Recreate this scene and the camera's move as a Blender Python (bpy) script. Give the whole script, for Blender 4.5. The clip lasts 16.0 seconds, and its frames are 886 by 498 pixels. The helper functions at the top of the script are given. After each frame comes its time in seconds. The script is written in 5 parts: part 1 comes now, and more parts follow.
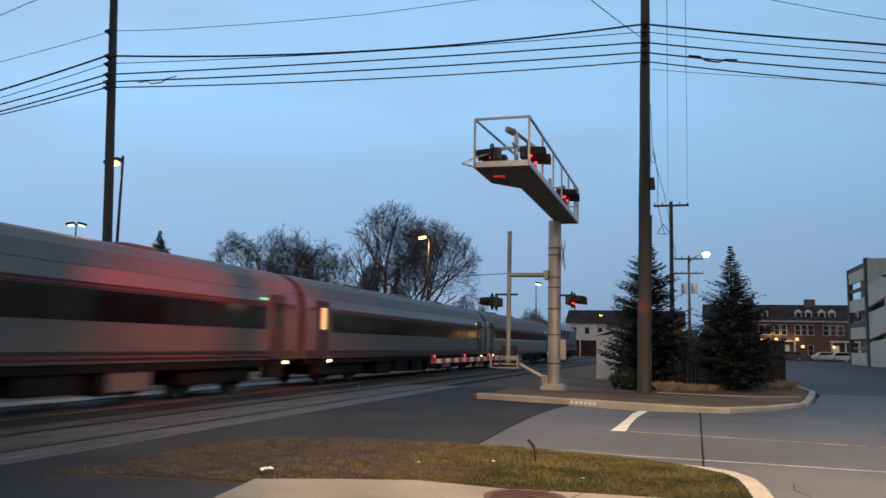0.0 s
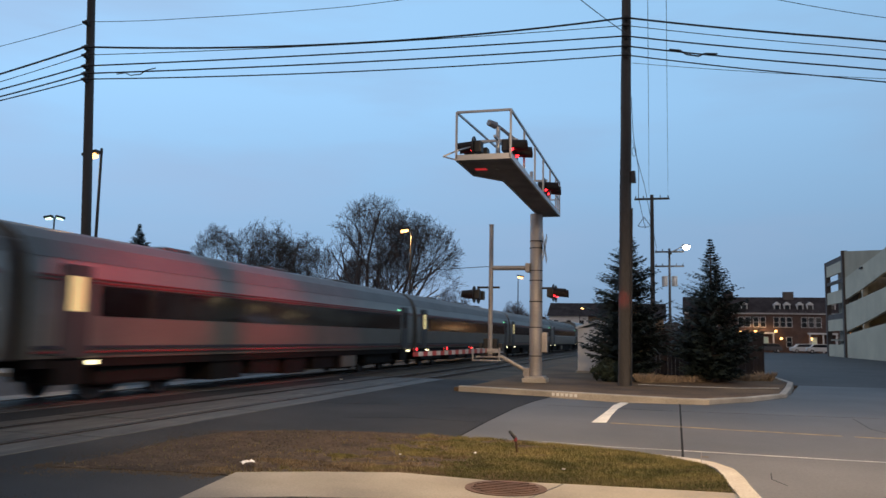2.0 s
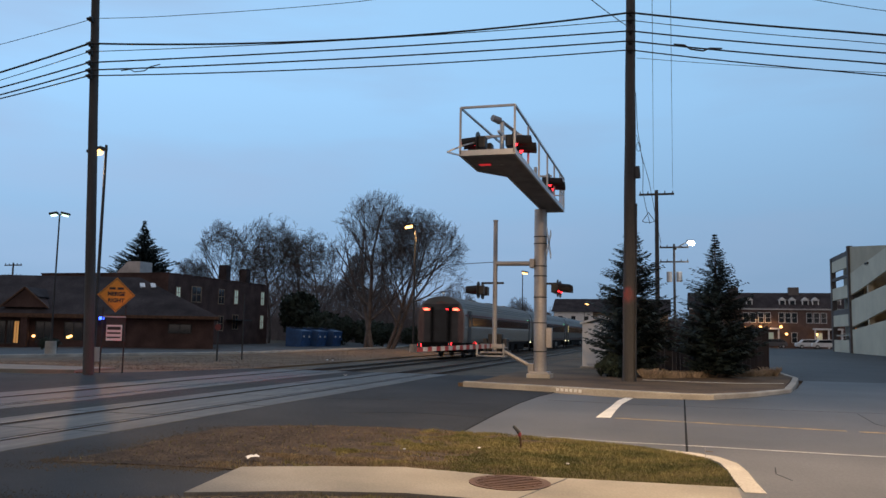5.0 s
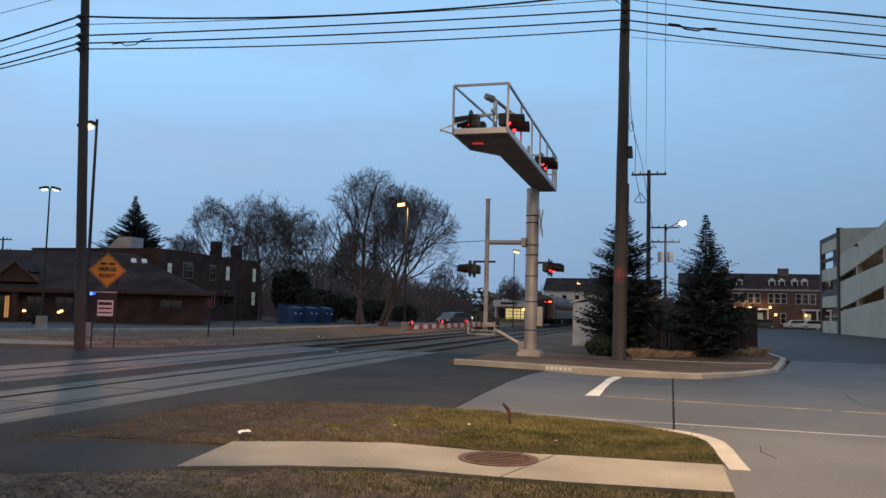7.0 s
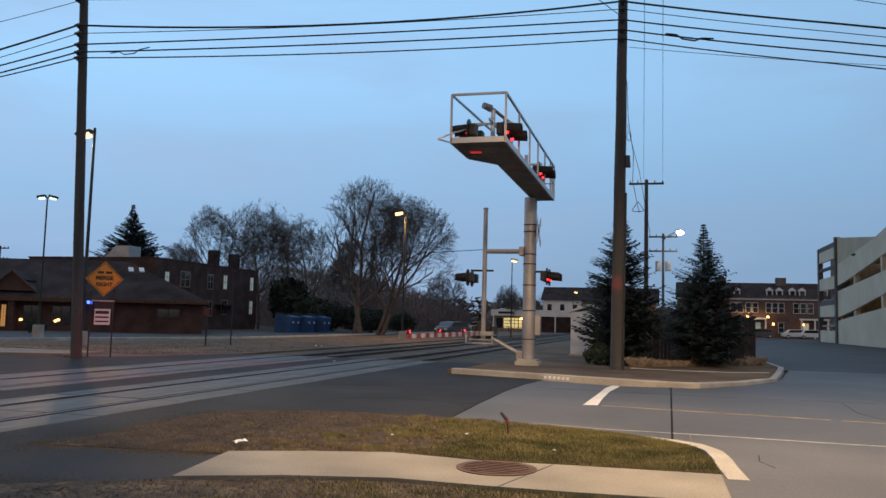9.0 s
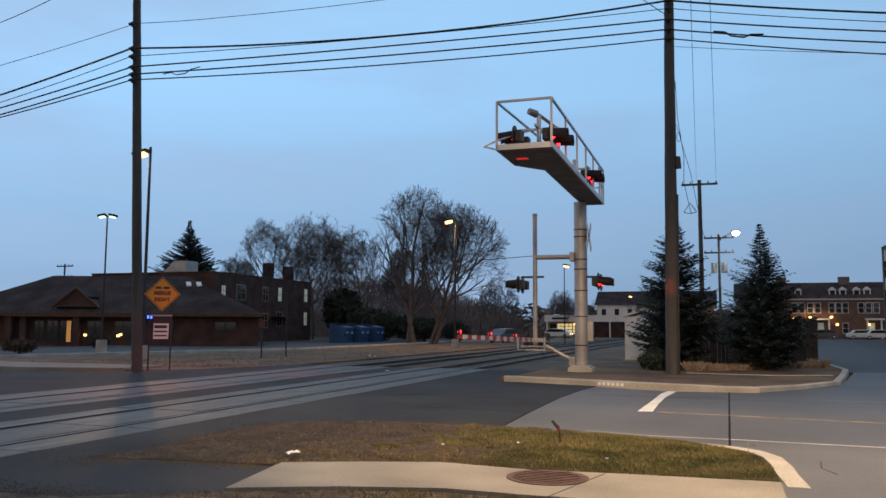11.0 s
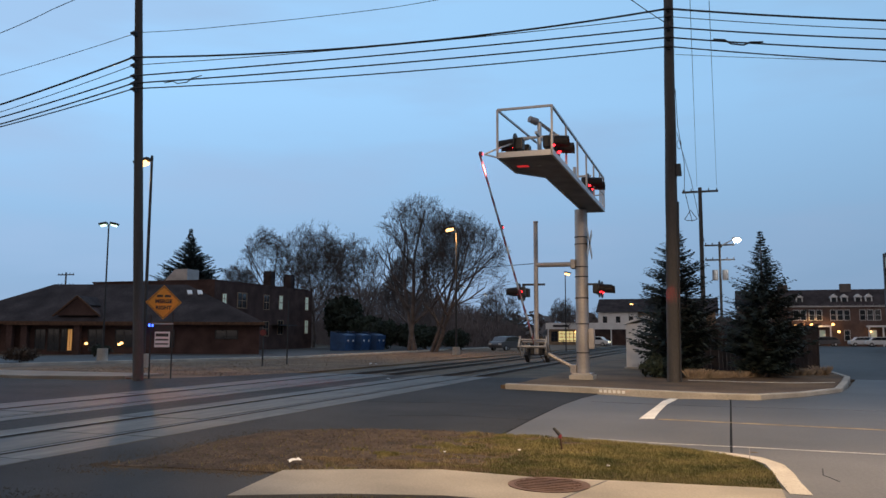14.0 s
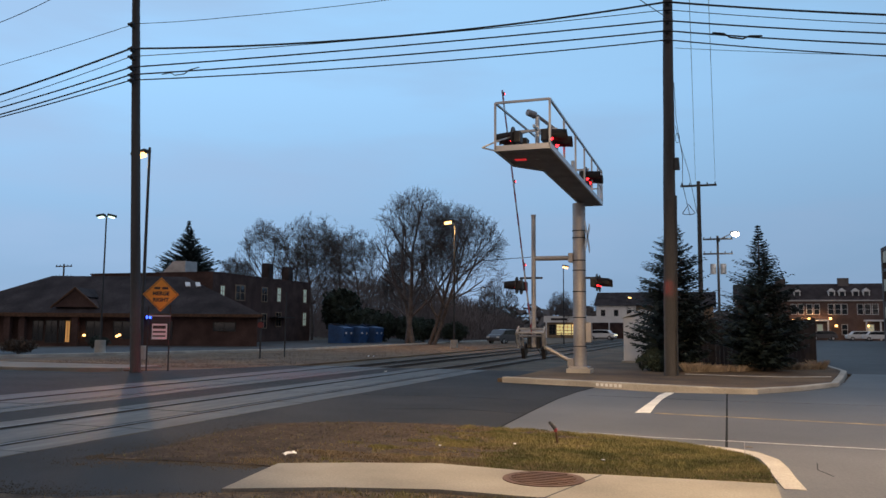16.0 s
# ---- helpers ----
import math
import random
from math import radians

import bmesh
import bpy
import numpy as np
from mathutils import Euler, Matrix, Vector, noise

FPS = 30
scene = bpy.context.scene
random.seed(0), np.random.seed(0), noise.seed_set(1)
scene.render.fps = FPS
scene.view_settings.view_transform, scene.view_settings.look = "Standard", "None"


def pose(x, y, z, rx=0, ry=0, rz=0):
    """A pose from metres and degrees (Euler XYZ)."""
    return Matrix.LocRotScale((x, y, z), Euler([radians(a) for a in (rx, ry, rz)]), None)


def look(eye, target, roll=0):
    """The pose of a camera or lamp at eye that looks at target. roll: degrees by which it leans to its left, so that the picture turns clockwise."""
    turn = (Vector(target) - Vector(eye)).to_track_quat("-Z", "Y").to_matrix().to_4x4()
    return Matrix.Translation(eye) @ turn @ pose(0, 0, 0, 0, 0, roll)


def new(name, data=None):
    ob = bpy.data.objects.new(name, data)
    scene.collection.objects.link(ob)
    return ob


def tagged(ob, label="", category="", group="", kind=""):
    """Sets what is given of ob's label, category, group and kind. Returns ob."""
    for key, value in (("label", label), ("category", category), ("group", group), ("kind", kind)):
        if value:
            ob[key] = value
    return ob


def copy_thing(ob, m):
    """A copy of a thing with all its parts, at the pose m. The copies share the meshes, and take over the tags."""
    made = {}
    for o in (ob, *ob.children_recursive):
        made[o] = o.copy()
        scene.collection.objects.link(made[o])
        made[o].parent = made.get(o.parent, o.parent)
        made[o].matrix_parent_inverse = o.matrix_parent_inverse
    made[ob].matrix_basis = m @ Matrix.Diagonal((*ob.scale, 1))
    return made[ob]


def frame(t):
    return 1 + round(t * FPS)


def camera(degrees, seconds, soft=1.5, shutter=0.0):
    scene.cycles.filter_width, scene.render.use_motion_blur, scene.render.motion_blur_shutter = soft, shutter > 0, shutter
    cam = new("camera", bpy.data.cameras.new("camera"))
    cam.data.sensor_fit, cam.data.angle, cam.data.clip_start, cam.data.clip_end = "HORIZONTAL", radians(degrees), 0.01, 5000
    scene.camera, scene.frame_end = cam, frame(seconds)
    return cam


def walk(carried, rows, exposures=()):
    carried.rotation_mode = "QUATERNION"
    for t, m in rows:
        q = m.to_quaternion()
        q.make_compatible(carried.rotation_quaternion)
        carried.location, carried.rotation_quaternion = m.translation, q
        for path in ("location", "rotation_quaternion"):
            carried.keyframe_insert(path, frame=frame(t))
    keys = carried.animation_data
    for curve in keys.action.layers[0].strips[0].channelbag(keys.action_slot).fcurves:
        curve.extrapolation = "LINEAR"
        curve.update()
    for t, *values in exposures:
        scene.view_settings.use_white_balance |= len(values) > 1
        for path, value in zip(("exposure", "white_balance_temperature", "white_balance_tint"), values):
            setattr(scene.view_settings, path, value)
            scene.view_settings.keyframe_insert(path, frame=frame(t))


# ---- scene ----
cam = camera(58.0, 16.0, soft=1.5, shutter=0.7)
PATH = [
    (0.0, pose(-0.036, 0.041, 1.623, 96.746, -1.249, 16.604)),
    (0.5, pose(-0.033, 0.038, 1.608, 96.654, -1.100, 15.646)),
    (1.0, pose(-0.018, 0.041, 1.604, 96.658, -0.930, 15.092)),
    (1.5, pose(-0.013, 0.016, 1.601, 96.451, -0.961, 14.907)),
    (2.0, pose(-0.024, 0.037, 1.614, 96.294, -1.052, 15.346)),
    (2.5, pose(-0.025, 0.042, 1.604, 96.380, -0.934, 15.975)),
    (3.0, pose(0.005, 0.014, 1.616, 96.468, -0.964, 15.936)),
    (3.5, pose(-0.018, 0.013, 1.621, 96.367, -1.170, 15.590)),
    (4.0, pose(-0.024, 0.034, 1.608, 96.182, -1.053, 15.737)),
    (6.5, pose(0.005, 0.022, 1.600, 95.439, -1.077, 15.291)),
    (7.0, pose(0.002, -0.004, 1.601, 94.450, -1.444, 15.066)),
    (7.5, pose(-0.000, 0.036, 1.596, 95.078, -1.307, 14.950)),
    (8.0, pose(0.006, 0.012, 1.607, 95.145, -1.266, 14.599)),
    (8.5, pose(-0.003, -0.000, 1.598, 95.115, -1.301, 14.453)),
    (9.0, pose(-0.002, 0.012, 1.596, 95.108, -1.483, 14.906)),
    (9.5, pose(0.011, 0.009, 1.613, 95.768, -2.138, 15.257)),
    (10.0, pose(0.045, 0.020, 1.614, 95.923, -1.589, 16.304)),
    (10.2, pose(0.057, 0.059, 1.615, 95.847, -1.250, 17.099)),
    (12.3, pose(0.074, 0.015, 1.611, 95.456, -0.043, 19.215)),
    (12.5, pose(0.077, 0.026, 1.612, 95.518, -0.143, 18.921)),
    (13.0, pose(0.076, 0.015, 1.597, 95.647, -0.228, 18.613)),
    (13.5, pose(0.091, 0.007, 1.592, 95.834, -0.223, 18.679)),
    (14.0, pose(0.072, 0.022, 1.606, 96.152, -0.237, 18.797)),
    (14.5, pose(0.082, 0.013, 1.607, 96.341, -0.220, 18.746)),
    (15.0, pose(0.095, 0.001, 1.605, 96.077, -0.116, 18.633)),
    (15.5, pose(0.088, -0.006, 1.600, 95.795, -0.134, 18.457)),
    (16.0, pose(0.097, 0.048, 1.620, 95.636, -0.431, 18.675)),
]
walk(cam, PATH)

# ---- world and large lights ----
world = bpy.data.worlds.new("dusk_sky")
scene.world = world
world.use_nodes = True
wn, wl = world.node_tree.nodes, world.node_tree.links
wn.clear()
w_out = wn.new("ShaderNodeOutputWorld")
w_bg = wn.new("ShaderNodeBackground")
w_tc = wn.new("ShaderNodeTexCoord")
w_sep = wn.new("ShaderNodeSeparateXYZ")
w_ramp = wn.new("ShaderNodeValToRGB")
for i, (p, c) in enumerate([(0.0, (0.25, 0.365, 0.54)), (0.10, (0.263, 0.43, 0.65)), (0.28, (0.335, 0.60, 0.92)),
                            (0.5, (0.34, 0.61, 0.93)), (1.0, (0.28, 0.29, 0.32))]):
    e = w_ramp.color_ramp.elements[i] if i < 2 else w_ramp.color_ramp.elements.new(p)
    e.position, e.color = p, (*c, 1)
w_map = wn.new("ShaderNodeMapping")
w_map.inputs["Scale"].default_value = (1.2, 1.2, 5.5)
w_noise = wn.new("ShaderNodeTexNoise")
w_noise.inputs["Scale"].default_value = 2.3
w_noise.inputs["Detail"].default_value = 4
w_cr = wn.new("ShaderNodeValToRGB")
w_cr.color_ramp.elements[0].position, w_cr.color_ramp.elements[1].position = 0.40, 0.66
w_cr.color_ramp.elements[1].color = (0.62, 0.62, 0.62, 1)
w_mix = wn.new("ShaderNodeMix")
w_mix.data_type = "RGBA"
w_mix.inputs["B"].default_value = (0.32, 0.46, 0.68, 1)
wl.new(w_tc.outputs["Generated"], w_sep.inputs[0])
wl.new(w_sep.outputs["Z"], w_ramp.inputs[0])
wl.new(w_tc.outputs["Generated"], w_map.inputs[0])
wl.new(w_map.outputs[0], w_noise.inputs["Vector"])
wl.new(w_noise.outputs["Fac"], w_cr.inputs[0])
wl.new(w_cr.outputs[0], w_mix.inputs["Factor"])
wl.new(w_ramp.outputs[0], w_mix.inputs["A"])
# the afterglow of the set sun, low in the sky behind the camera
w_glow = wn.new("ShaderNodeMapRange")
w_glow.interpolation_type = "SMOOTHSTEP"
w_glow.inputs["From Min"].default_value, w_glow.inputs["From Max"].default_value = 0.1, -0.8
w_mix2 = wn.new("ShaderNodeMix")
w_mix2.data_type = "RGBA"
w_mix2.inputs["B"].default_value = (0.48, 0.40, 0.37, 1)
wl.new(w_sep.outputs["Y"], w_glow.inputs["Value"])
wl.new(w_glow.outputs[0], w_mix2.inputs["Factor"])
w_side = wn.new("ShaderNodeMapRange")
w_side.inputs["From Min"].default_value, w_side.inputs["From Max"].default_value = -0.75, 0.25
w_side.inputs["To Min"].default_value, w_side.inputs["To Max"].default_value = 1.16, 0.90
w_tone = wn.new("ShaderNodeVectorMath")
w_tone.operation = "SCALE"
wl.new(w_sep.outputs["X"], w_side.inputs["Value"])
wl.new(w_mix.outputs["Result"], w_tone.inputs[0])
wl.new(w_side.outputs[0], w_tone.inputs["Scale"])
wl.new(w_tone.outputs[0], w_mix2.inputs["A"])
wl.new(w_mix2.outputs["Result"], w_bg.inputs[0])
w_bg.inputs[1].default_value = 1.0
wl.new(w_bg.outputs[0], w_out.inputs[0])


def lamp(name, place, power, colour, radius=0.15, aim=None, cone=150, blend=0.6):
    """A spot lamp inside a luminaire."""
    data = bpy.data.lights.new(name, "SPOT")
    data.energy, data.color, data.shadow_soft_size = power, colour, radius
    data.spot_size, data.spot_blend = radians(cone), blend
    ob = new(name, data)
    ob.matrix_world = look(place, aim or (place[0], place[1] + 0.01, place[2] - 5))
    return ob


SODIUM = (1.0, 0.55, 0.22)
LED = (0.9, 0.95, 1.0)
RED = (1.0, 0.06, 0.05)
lamp("street_light_beam", (-26.95, 32.28, 10.0), 3500, SODIUM, 0.14, (-20.5, 23.5, 0), 125)
lamp("corner_light_beam", (0.8, 10.2, 9.4), 7400, (1.0, 0.66, 0.35), 0.2, (0.1, 14.6, 0), 116)
lamp("lot_light_beam", (-20.5, 62.3, 10.2), 2500, SODIUM, 0.2)
lamp("led_light_beam", (2.4, 72.3, 9.9), 700, LED, 0.2)

# ---- materials ----


def material(name, colour, rough=0.8, metal=0.0, coarse=1.5, fine=40.0, vary=0.25, bump=0.15, second=None, clear=0.0, stretch=(1, 1, 1), spec=0.5):
    """A surface with stains, grain and fine relief."""
    m = bpy.data.materials.new(name)
    m.use_nodes = True
    n, l = m.node_tree.nodes, m.node_tree.links
    b = n["Principled BSDF"]
    tc, info = n.new("ShaderNodeTexCoord"), n.new("ShaderNodeObjectInfo")
    off = n.new("ShaderNodeVectorMath")
    off.operation = "MULTIPLY_ADD"
    off.inputs[1].default_value = stretch
    sc = n.new("ShaderNodeMath")
    sc.operation = "MULTIPLY"
    sc.inputs[1].default_value = 37.0
    l.new(info.outputs["Random"], sc.inputs[0])
    l.new(tc.outputs["Object"], off.inputs[0])
    l.new(sc.outputs[0], off.inputs[2])
    n1, n2 = n.new("ShaderNodeTexNoise"), n.new("ShaderNodeTexNoise")
    n1.inputs["Scale"].default_value, n1.inputs["Detail"].default_value = coarse, 5
    n2.inputs["Scale"].default_value, n2.inputs["Detail"].default_value = fine, 3
    for k in (n1, n2):
        l.new(off.outputs[0], k.inputs["Vector"])
    r1 = n.new("ShaderNodeValToRGB")
    r1.color_ramp.elements[0].position, r1.color_ramp.elements[1].position = 0.3, 0.7
    lo = tuple(c * (1 - vary) for c in colour)
    hi = second or tuple(min(1, c * (1 + vary)) for c in colour)
    r1.color_ramp.elements[0].color, r1.color_ramp.elements[1].color = (*lo, 1), (*hi, 1)
    l.new(n1.outputs["Fac"], r1.inputs[0])
    mul = n.new("ShaderNodeMix")
    mul.data_type, mul.blend_type = "RGBA", "MULTIPLY"
    mul.inputs["Factor"].default_value = 1.0
    r2 = n.new("ShaderNodeValToRGB")
    r2.color_ramp.elements[0].position, r2.color_ramp.elements[1].position = 0.25, 0.75
    g0, g1 = 1 - vary * 0.9, 1 + vary * 0.6
    r2.color_ramp.elements[0].color, r2.color_ramp.elements[1].color = (g0, g0, g0, 1), (g1, g1, g1, 1)
    l.new(n2.outputs["Fac"], r2.inputs[0])
    l.new(r1.outputs[0], mul.inputs["A"])
    l.new(r2.outputs[0], mul.inputs["B"])
    hsv = n.new("ShaderNodeHueSaturation")
    rv = n.new("ShaderNodeMapRange")
    rv.inputs["To Min"].default_value, rv.inputs["To Max"].default_value = 1 - vary * 0.3, 1 + vary * 0.3
    l.new(info.outputs["Random"], rv.inputs["Value"])
    l.new(rv.outputs[0], hsv.inputs["Value"])
    l.new(mul.outputs["Result"], hsv.inputs["Color"])
    l.new(hsv.outputs[0], b.inputs["Base Color"])
    b.inputs["Roughness"].default_value, b.inputs["Metallic"].default_value = rough, metal
    b.inputs["Coat Weight"].default_value, b.inputs["Specular IOR Level"].default_value = clear, spec
    if bump:
        bp = n.new("ShaderNodeBump")
        bp.inputs["Strength"].default_value, bp.inputs["Distance"].default_value = bump, 0.02
        l.new(n2.outputs["Fac"], bp.inputs["Height"])
        l.new(bp.outputs[0], b.inputs["Normal"])
    return m


def glowing(name, colour, strength):
    m = bpy.data.materials.new(name)
    m.use_nodes = True
    b = m.node_tree.nodes["Principled BSDF"]
    b.inputs["Base Color"].default_value = (*colour, 1)
    b.inputs["Emission Color"].default_value = (*colour, 1)
    b.inputs["Emission Strength"].default_value = strength
    return m


ASPHALT = material("asphalt", (0.028, 0.028, 0.029), 0.78, coarse=0.45, fine=55, vary=0.42, bump=0.5, spec=0.25)
ASPHALT_OLD = material("worn_asphalt", (0.05, 0.047, 0.046), 0.7, coarse=0.35, fine=45, vary=0.25, bump=0.3, spec=0.35)
CONCRETE = material("road_concrete", (0.098, 0.097, 0.097), 0.6, coarse=0.3, fine=30, vary=0.28, bump=0.12, spec=0.4)
WALKWAY = material("walk_concrete", (0.215, 0.195, 0.16), 0.8, coarse=0.9, fine=40, vary=0.24, bump=0.12)
KERB = material("kerb_concrete", (0.38, 0.36, 0.32), 0.8, coarse=1.2, fine=35, vary=0.25, bump=0.15)
PANEL = material("crossing_panel_concrete", (0.07, 0.067, 0.06), 0.6, coarse=1.6, fine=9, vary=0.5, bump=0.15, stretch=(2.6, 0.35, 1))
DIRT = material("dry_ground", (0.075, 0.06, 0.045), 0.95, coarse=0.6, fine=18, vary=0.4, bump=0.6, second=(0.12, 0.095, 0.065))
BALLAST = material("ballast", (0.02, 0.0185, 0.0185), 0.95, coarse=0.8, fine=14, vary=0.5, bump=1.0, spec=0.1)
STEEL = material("rail_steel", (0.11, 0.09, 0.08), 0.45, 0.7, vary=0.25)
RAIL_TOP = material("polished_rail", (0.13, 0.12, 0.115), 0.42, 1.0, vary=0.1)
TIE = material("timber_tie", (0.045, 0.035, 0.03), 0.9, vary=0.35, bump=0.4)
WOOD_POLE = material("weathered_pole_wood", (0.066, 0.063, 0.062), 0.85, coarse=1.0, fine=30, vary=0.35, bump=0.5, stretch=(3, 3, 0.25))
GALV = material("galvanised_steel", (0.42, 0.40, 0.39), 0.5, 0.45, coarse=1.2, fine=25, vary=0.2, bump=0.06)
ALU = material("aluminium", (0.52, 0.52, 0.53), 0.42, 0.7, coarse=1.5, fine=30, vary=0.12, bump=0.05)
DECK = material("walkway_grating", (0.24, 0.23, 0.235), 0.6, 0.5, coarse=2, fine=60, vary=0.3, bump=0.5)
BLACK = material("black_paint", (0.022, 0.022, 0.024), 0.5, vary=0.3, bump=0.05)
DARK = material("dark_metal", (0.035, 0.035, 0.037), 0.6, 0.3, vary=0.3)
BRICK = material("brown_brick", (0.073, 0.046, 0.042), 0.9, coarse=0.8, fine=12, vary=0.35, bump=0.3, spec=0.2)
RED_BRICK = material("red_brick", (0.125, 0.082, 0.072), 0.9, coarse=0.8, fine=12, vary=0.3, bump=0.3)
ROOF = material("dark_shingles", (0.048, 0.04, 0.042), 0.95, coarse=0.6, fine=9, vary=0.4, bump=0.4, spec=0.12)
TAN_WALL = material("tan_render", (0.46, 0.38, 0.27), 0.85, coarse=0.3, fine=10, vary=0.12, bump=0.08)
TAN_STONE = material("tan_trim", (0.26, 0.19, 0.13), 0.85, vary=0.25)
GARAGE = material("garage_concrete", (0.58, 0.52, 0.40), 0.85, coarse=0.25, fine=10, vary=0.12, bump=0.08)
TOWER = material("tower_grey_brick", (0.115, 0.10, 0.095), 0.85, coarse=0.6, fine=12, vary=0.2, bump=0.2)
# the same concrete coloured darker, in place of the shade inside the garage
GARAGE_SHADE = material("garage_concrete_shaded", (0.36, 0.32, 0.26), 0.9, vary=0.25)
WHITE = material("white_paint", (0.72, 0.73, 0.74), 0.5, coarse=1, fine=30, vary=0.08, bump=0.03)
ROADPAINT = material("road_paint", (0.75, 0.73, 0.68), 0.7, coarse=4, fine=30, vary=0.18, bump=0.1)
YELLOWPAINT = material("faded_yellow_paint", (0.33, 0.25, 0.14), 0.75, coarse=3, fine=30, vary=0.35)
YELLOW = material("sign_yellow", (0.72, 0.30, 0.03), 0.5, coarse=3, fine=30, vary=0.1, bump=0.0)
GUARD = material("worn_pale_paint", (0.36, 0.36, 0.36), 0.6, coarse=3, fine=30, vary=0.25, bump=0.05)
ARM_WHITE = material("dirty_white_reflective", (0.42, 0.42, 0.43), 0.55, coarse=2, fine=30, vary=0.2, bump=0.02)
REDPAINT = material("red_reflective", (0.27, 0.035, 0.04), 0.45, vary=0.12, bump=0.0)
BLUEPAINT = material("blue_dumpster", (0.018, 0.065, 0.18), 0.5, vary=0.25)
GLASS = material("window_glass", (0.02, 0.024, 0.03), 0.08, 0.0, vary=0.2, bump=0.0, clear=0.5)
COACH_GLASS = material("coach_window_glass", (0.008, 0.009, 0.01), 0.09, vary=0.2, bump=0.0, spec=0.45)
END_PAINT = material("worn_coach_end", (0.16, 0.095, 0.085), 0.6, 0.1, coarse=1.2, fine=15, vary=0.3, bump=0.05)
PALE_STRAW = material("pale_dry_straw", (0.33, 0.265, 0.20), 0.9, coarse=1.5, fine=9, vary=0.35, bump=0.0)
COACH_DOOR = material("coach_door_grey", (0.05, 0.047, 0.045), 0.55, 0.1, vary=0.15, bump=0.02)
BARK = material("grey_bark", (0.105, 0.093, 0.092), 0.9, coarse=2, fine=20, vary=0.35, bump=0.4)
# paler than the bark: distance haze is put into this colour
HAZY_SCRUB = material("hazed_grey_scrub", (0.15, 0.135, 0.14), 0.9, coarse=0.6, fine=8, vary=0.35, bump=0.0)
SPRUCE = material("spruce_needles", (0.03, 0.05, 0.048), 0.75, coarse=1.2, fine=10, vary=0.45, bump=0.0)
EVERGREEN = material("dark_evergreen", (0.026, 0.042, 0.03), 0.8, coarse=0.8, fine=6, vary=0.45, bump=0.0)
GRASS = material("winter_grass", (0.15, 0.17, 0.045), 0.85, coarse=1.7, fine=14, vary=0.45, bump=0.0, second=(0.33, 0.275, 0.10))
FARGRASS = material("far_winter_grass", (0.115, 0.068, 0.039), 0.95, coarse=0.5, fine=11, vary=0.4, bump=0.3, second=(0.195, 0.13, 0.07))
VERGE_SOIL = material("verge_soil", (0.056, 0.036, 0.024), 0.95, coarse=3.2, fine=26, vary=0.6, bump=0.9, second=(0.16, 0.115, 0.07))
STRAW = material("dry_straw", (0.22, 0.165, 0.095), 0.85, coarse=1.5, fine=9, vary=0.35, bump=0.0)
LEAF = material("dead_leaves", (0.062, 0.043, 0.03), 0.9, coarse=2, fine=12, vary=0.45, bump=0.0)
FENCE = material("dark_fence_board", (0.024, 0.019, 0.022), 0.8, coarse=1, fine=15, vary=0.35, bump=0.3)
SILVER = material("coach_silver", (0.155, 0.153, 0.138), 0.38, 0.3, coarse=0.6, fine=12, vary=0.12, bump=0.02)
ROOF_GREY = material("coach_roof_grey", (0.115, 0.115, 0.112), 0.6, 0.1, coarse=0.7, fine=10, vary=0.15, bump=0.03)
STAINLESS = material("fluted_stainless", (0.29, 0.28, 0.255), 0.42, 0.45, coarse=0.7, fine=14, vary=0.15, bump=0.03)
UNDER = material("underframe_black", (0.011, 0.0105, 0.0105), 0.9, vary=0.3, spec=0.15)
STRIPE_RED = material("stripe_red", (0.13, 0.018, 0.018), 0.45, vary=0.1, bump=0.0)
STRIPE_BLUE = material("stripe_blue", (0.02, 0.021, 0.03), 0.45, vary=0.1, bump=0.0)
BELLOWS = material("gangway_rubber", (0.06, 0.055, 0.055), 0.8, vary=0.3)
WIRE = material("cable_black", (0.015, 0.015, 0.018), 0.6, vary=0.1, bump=0.0)
RUBBER = material("tyre_rubber", (0.02, 0.02, 0.02), 0.8, vary=0.2)
RUST = material("rusty_iron", (0.10, 0.055, 0.035), 0.75, 0.4, coarse=4, fine=40, vary=0.35, bump=0.3)
GLOW_SODIUM = glowing("sodium_glow", (1.0, 0.52, 0.17), 4.5)
GLOW_LED = glowing("led_glow", (1.0, 0.93, 0.78), 30)
GLOW_GREENISH = glowing("mercury_glow", (0.7, 1.0, 0.72), 2.2)
GLOW_RED = glowing("red_signal_glow", (1.0, 0.022, 0.03), 6)
GLOW_TAIL = glowing("tail_lamp_glow", (1.0, 0.10, 0.055), 7)
GLOW_DIM_RED = glowing("dim_red_glow", (0.7, 0.03, 0.035), 0.6)
GLOW_WARM = glowing("warm_window_glow", (1.0, 0.5, 0.16), 0.28)
GLOW_PALE = glowing("pale_window_glow", (0.72, 0.85, 0.72), 0.10)
GLOW_BLUE = glowing("blue_sign_glow", (0.05, 0.12, 1.0), 5)
GLOW_MARKER = glowing("marker_glow", (1.0, 0.9, 0.55), 4)
GLOW_GREEN = glowing("green_marker_glow", (0.25, 0.95, 0.5), 1.8)
GLOW_GARAGE = glowing("garage_light_glow", (1.0, 0.75, 0.4), 9)
GLOW_FAR = glowing("far_lamp_glow", (1.0, 0.93, 0.8), 1.6)
GLOW_STORE = glowing("shop_window_glow", (1.0, 0.8, 0.35), 0.55)

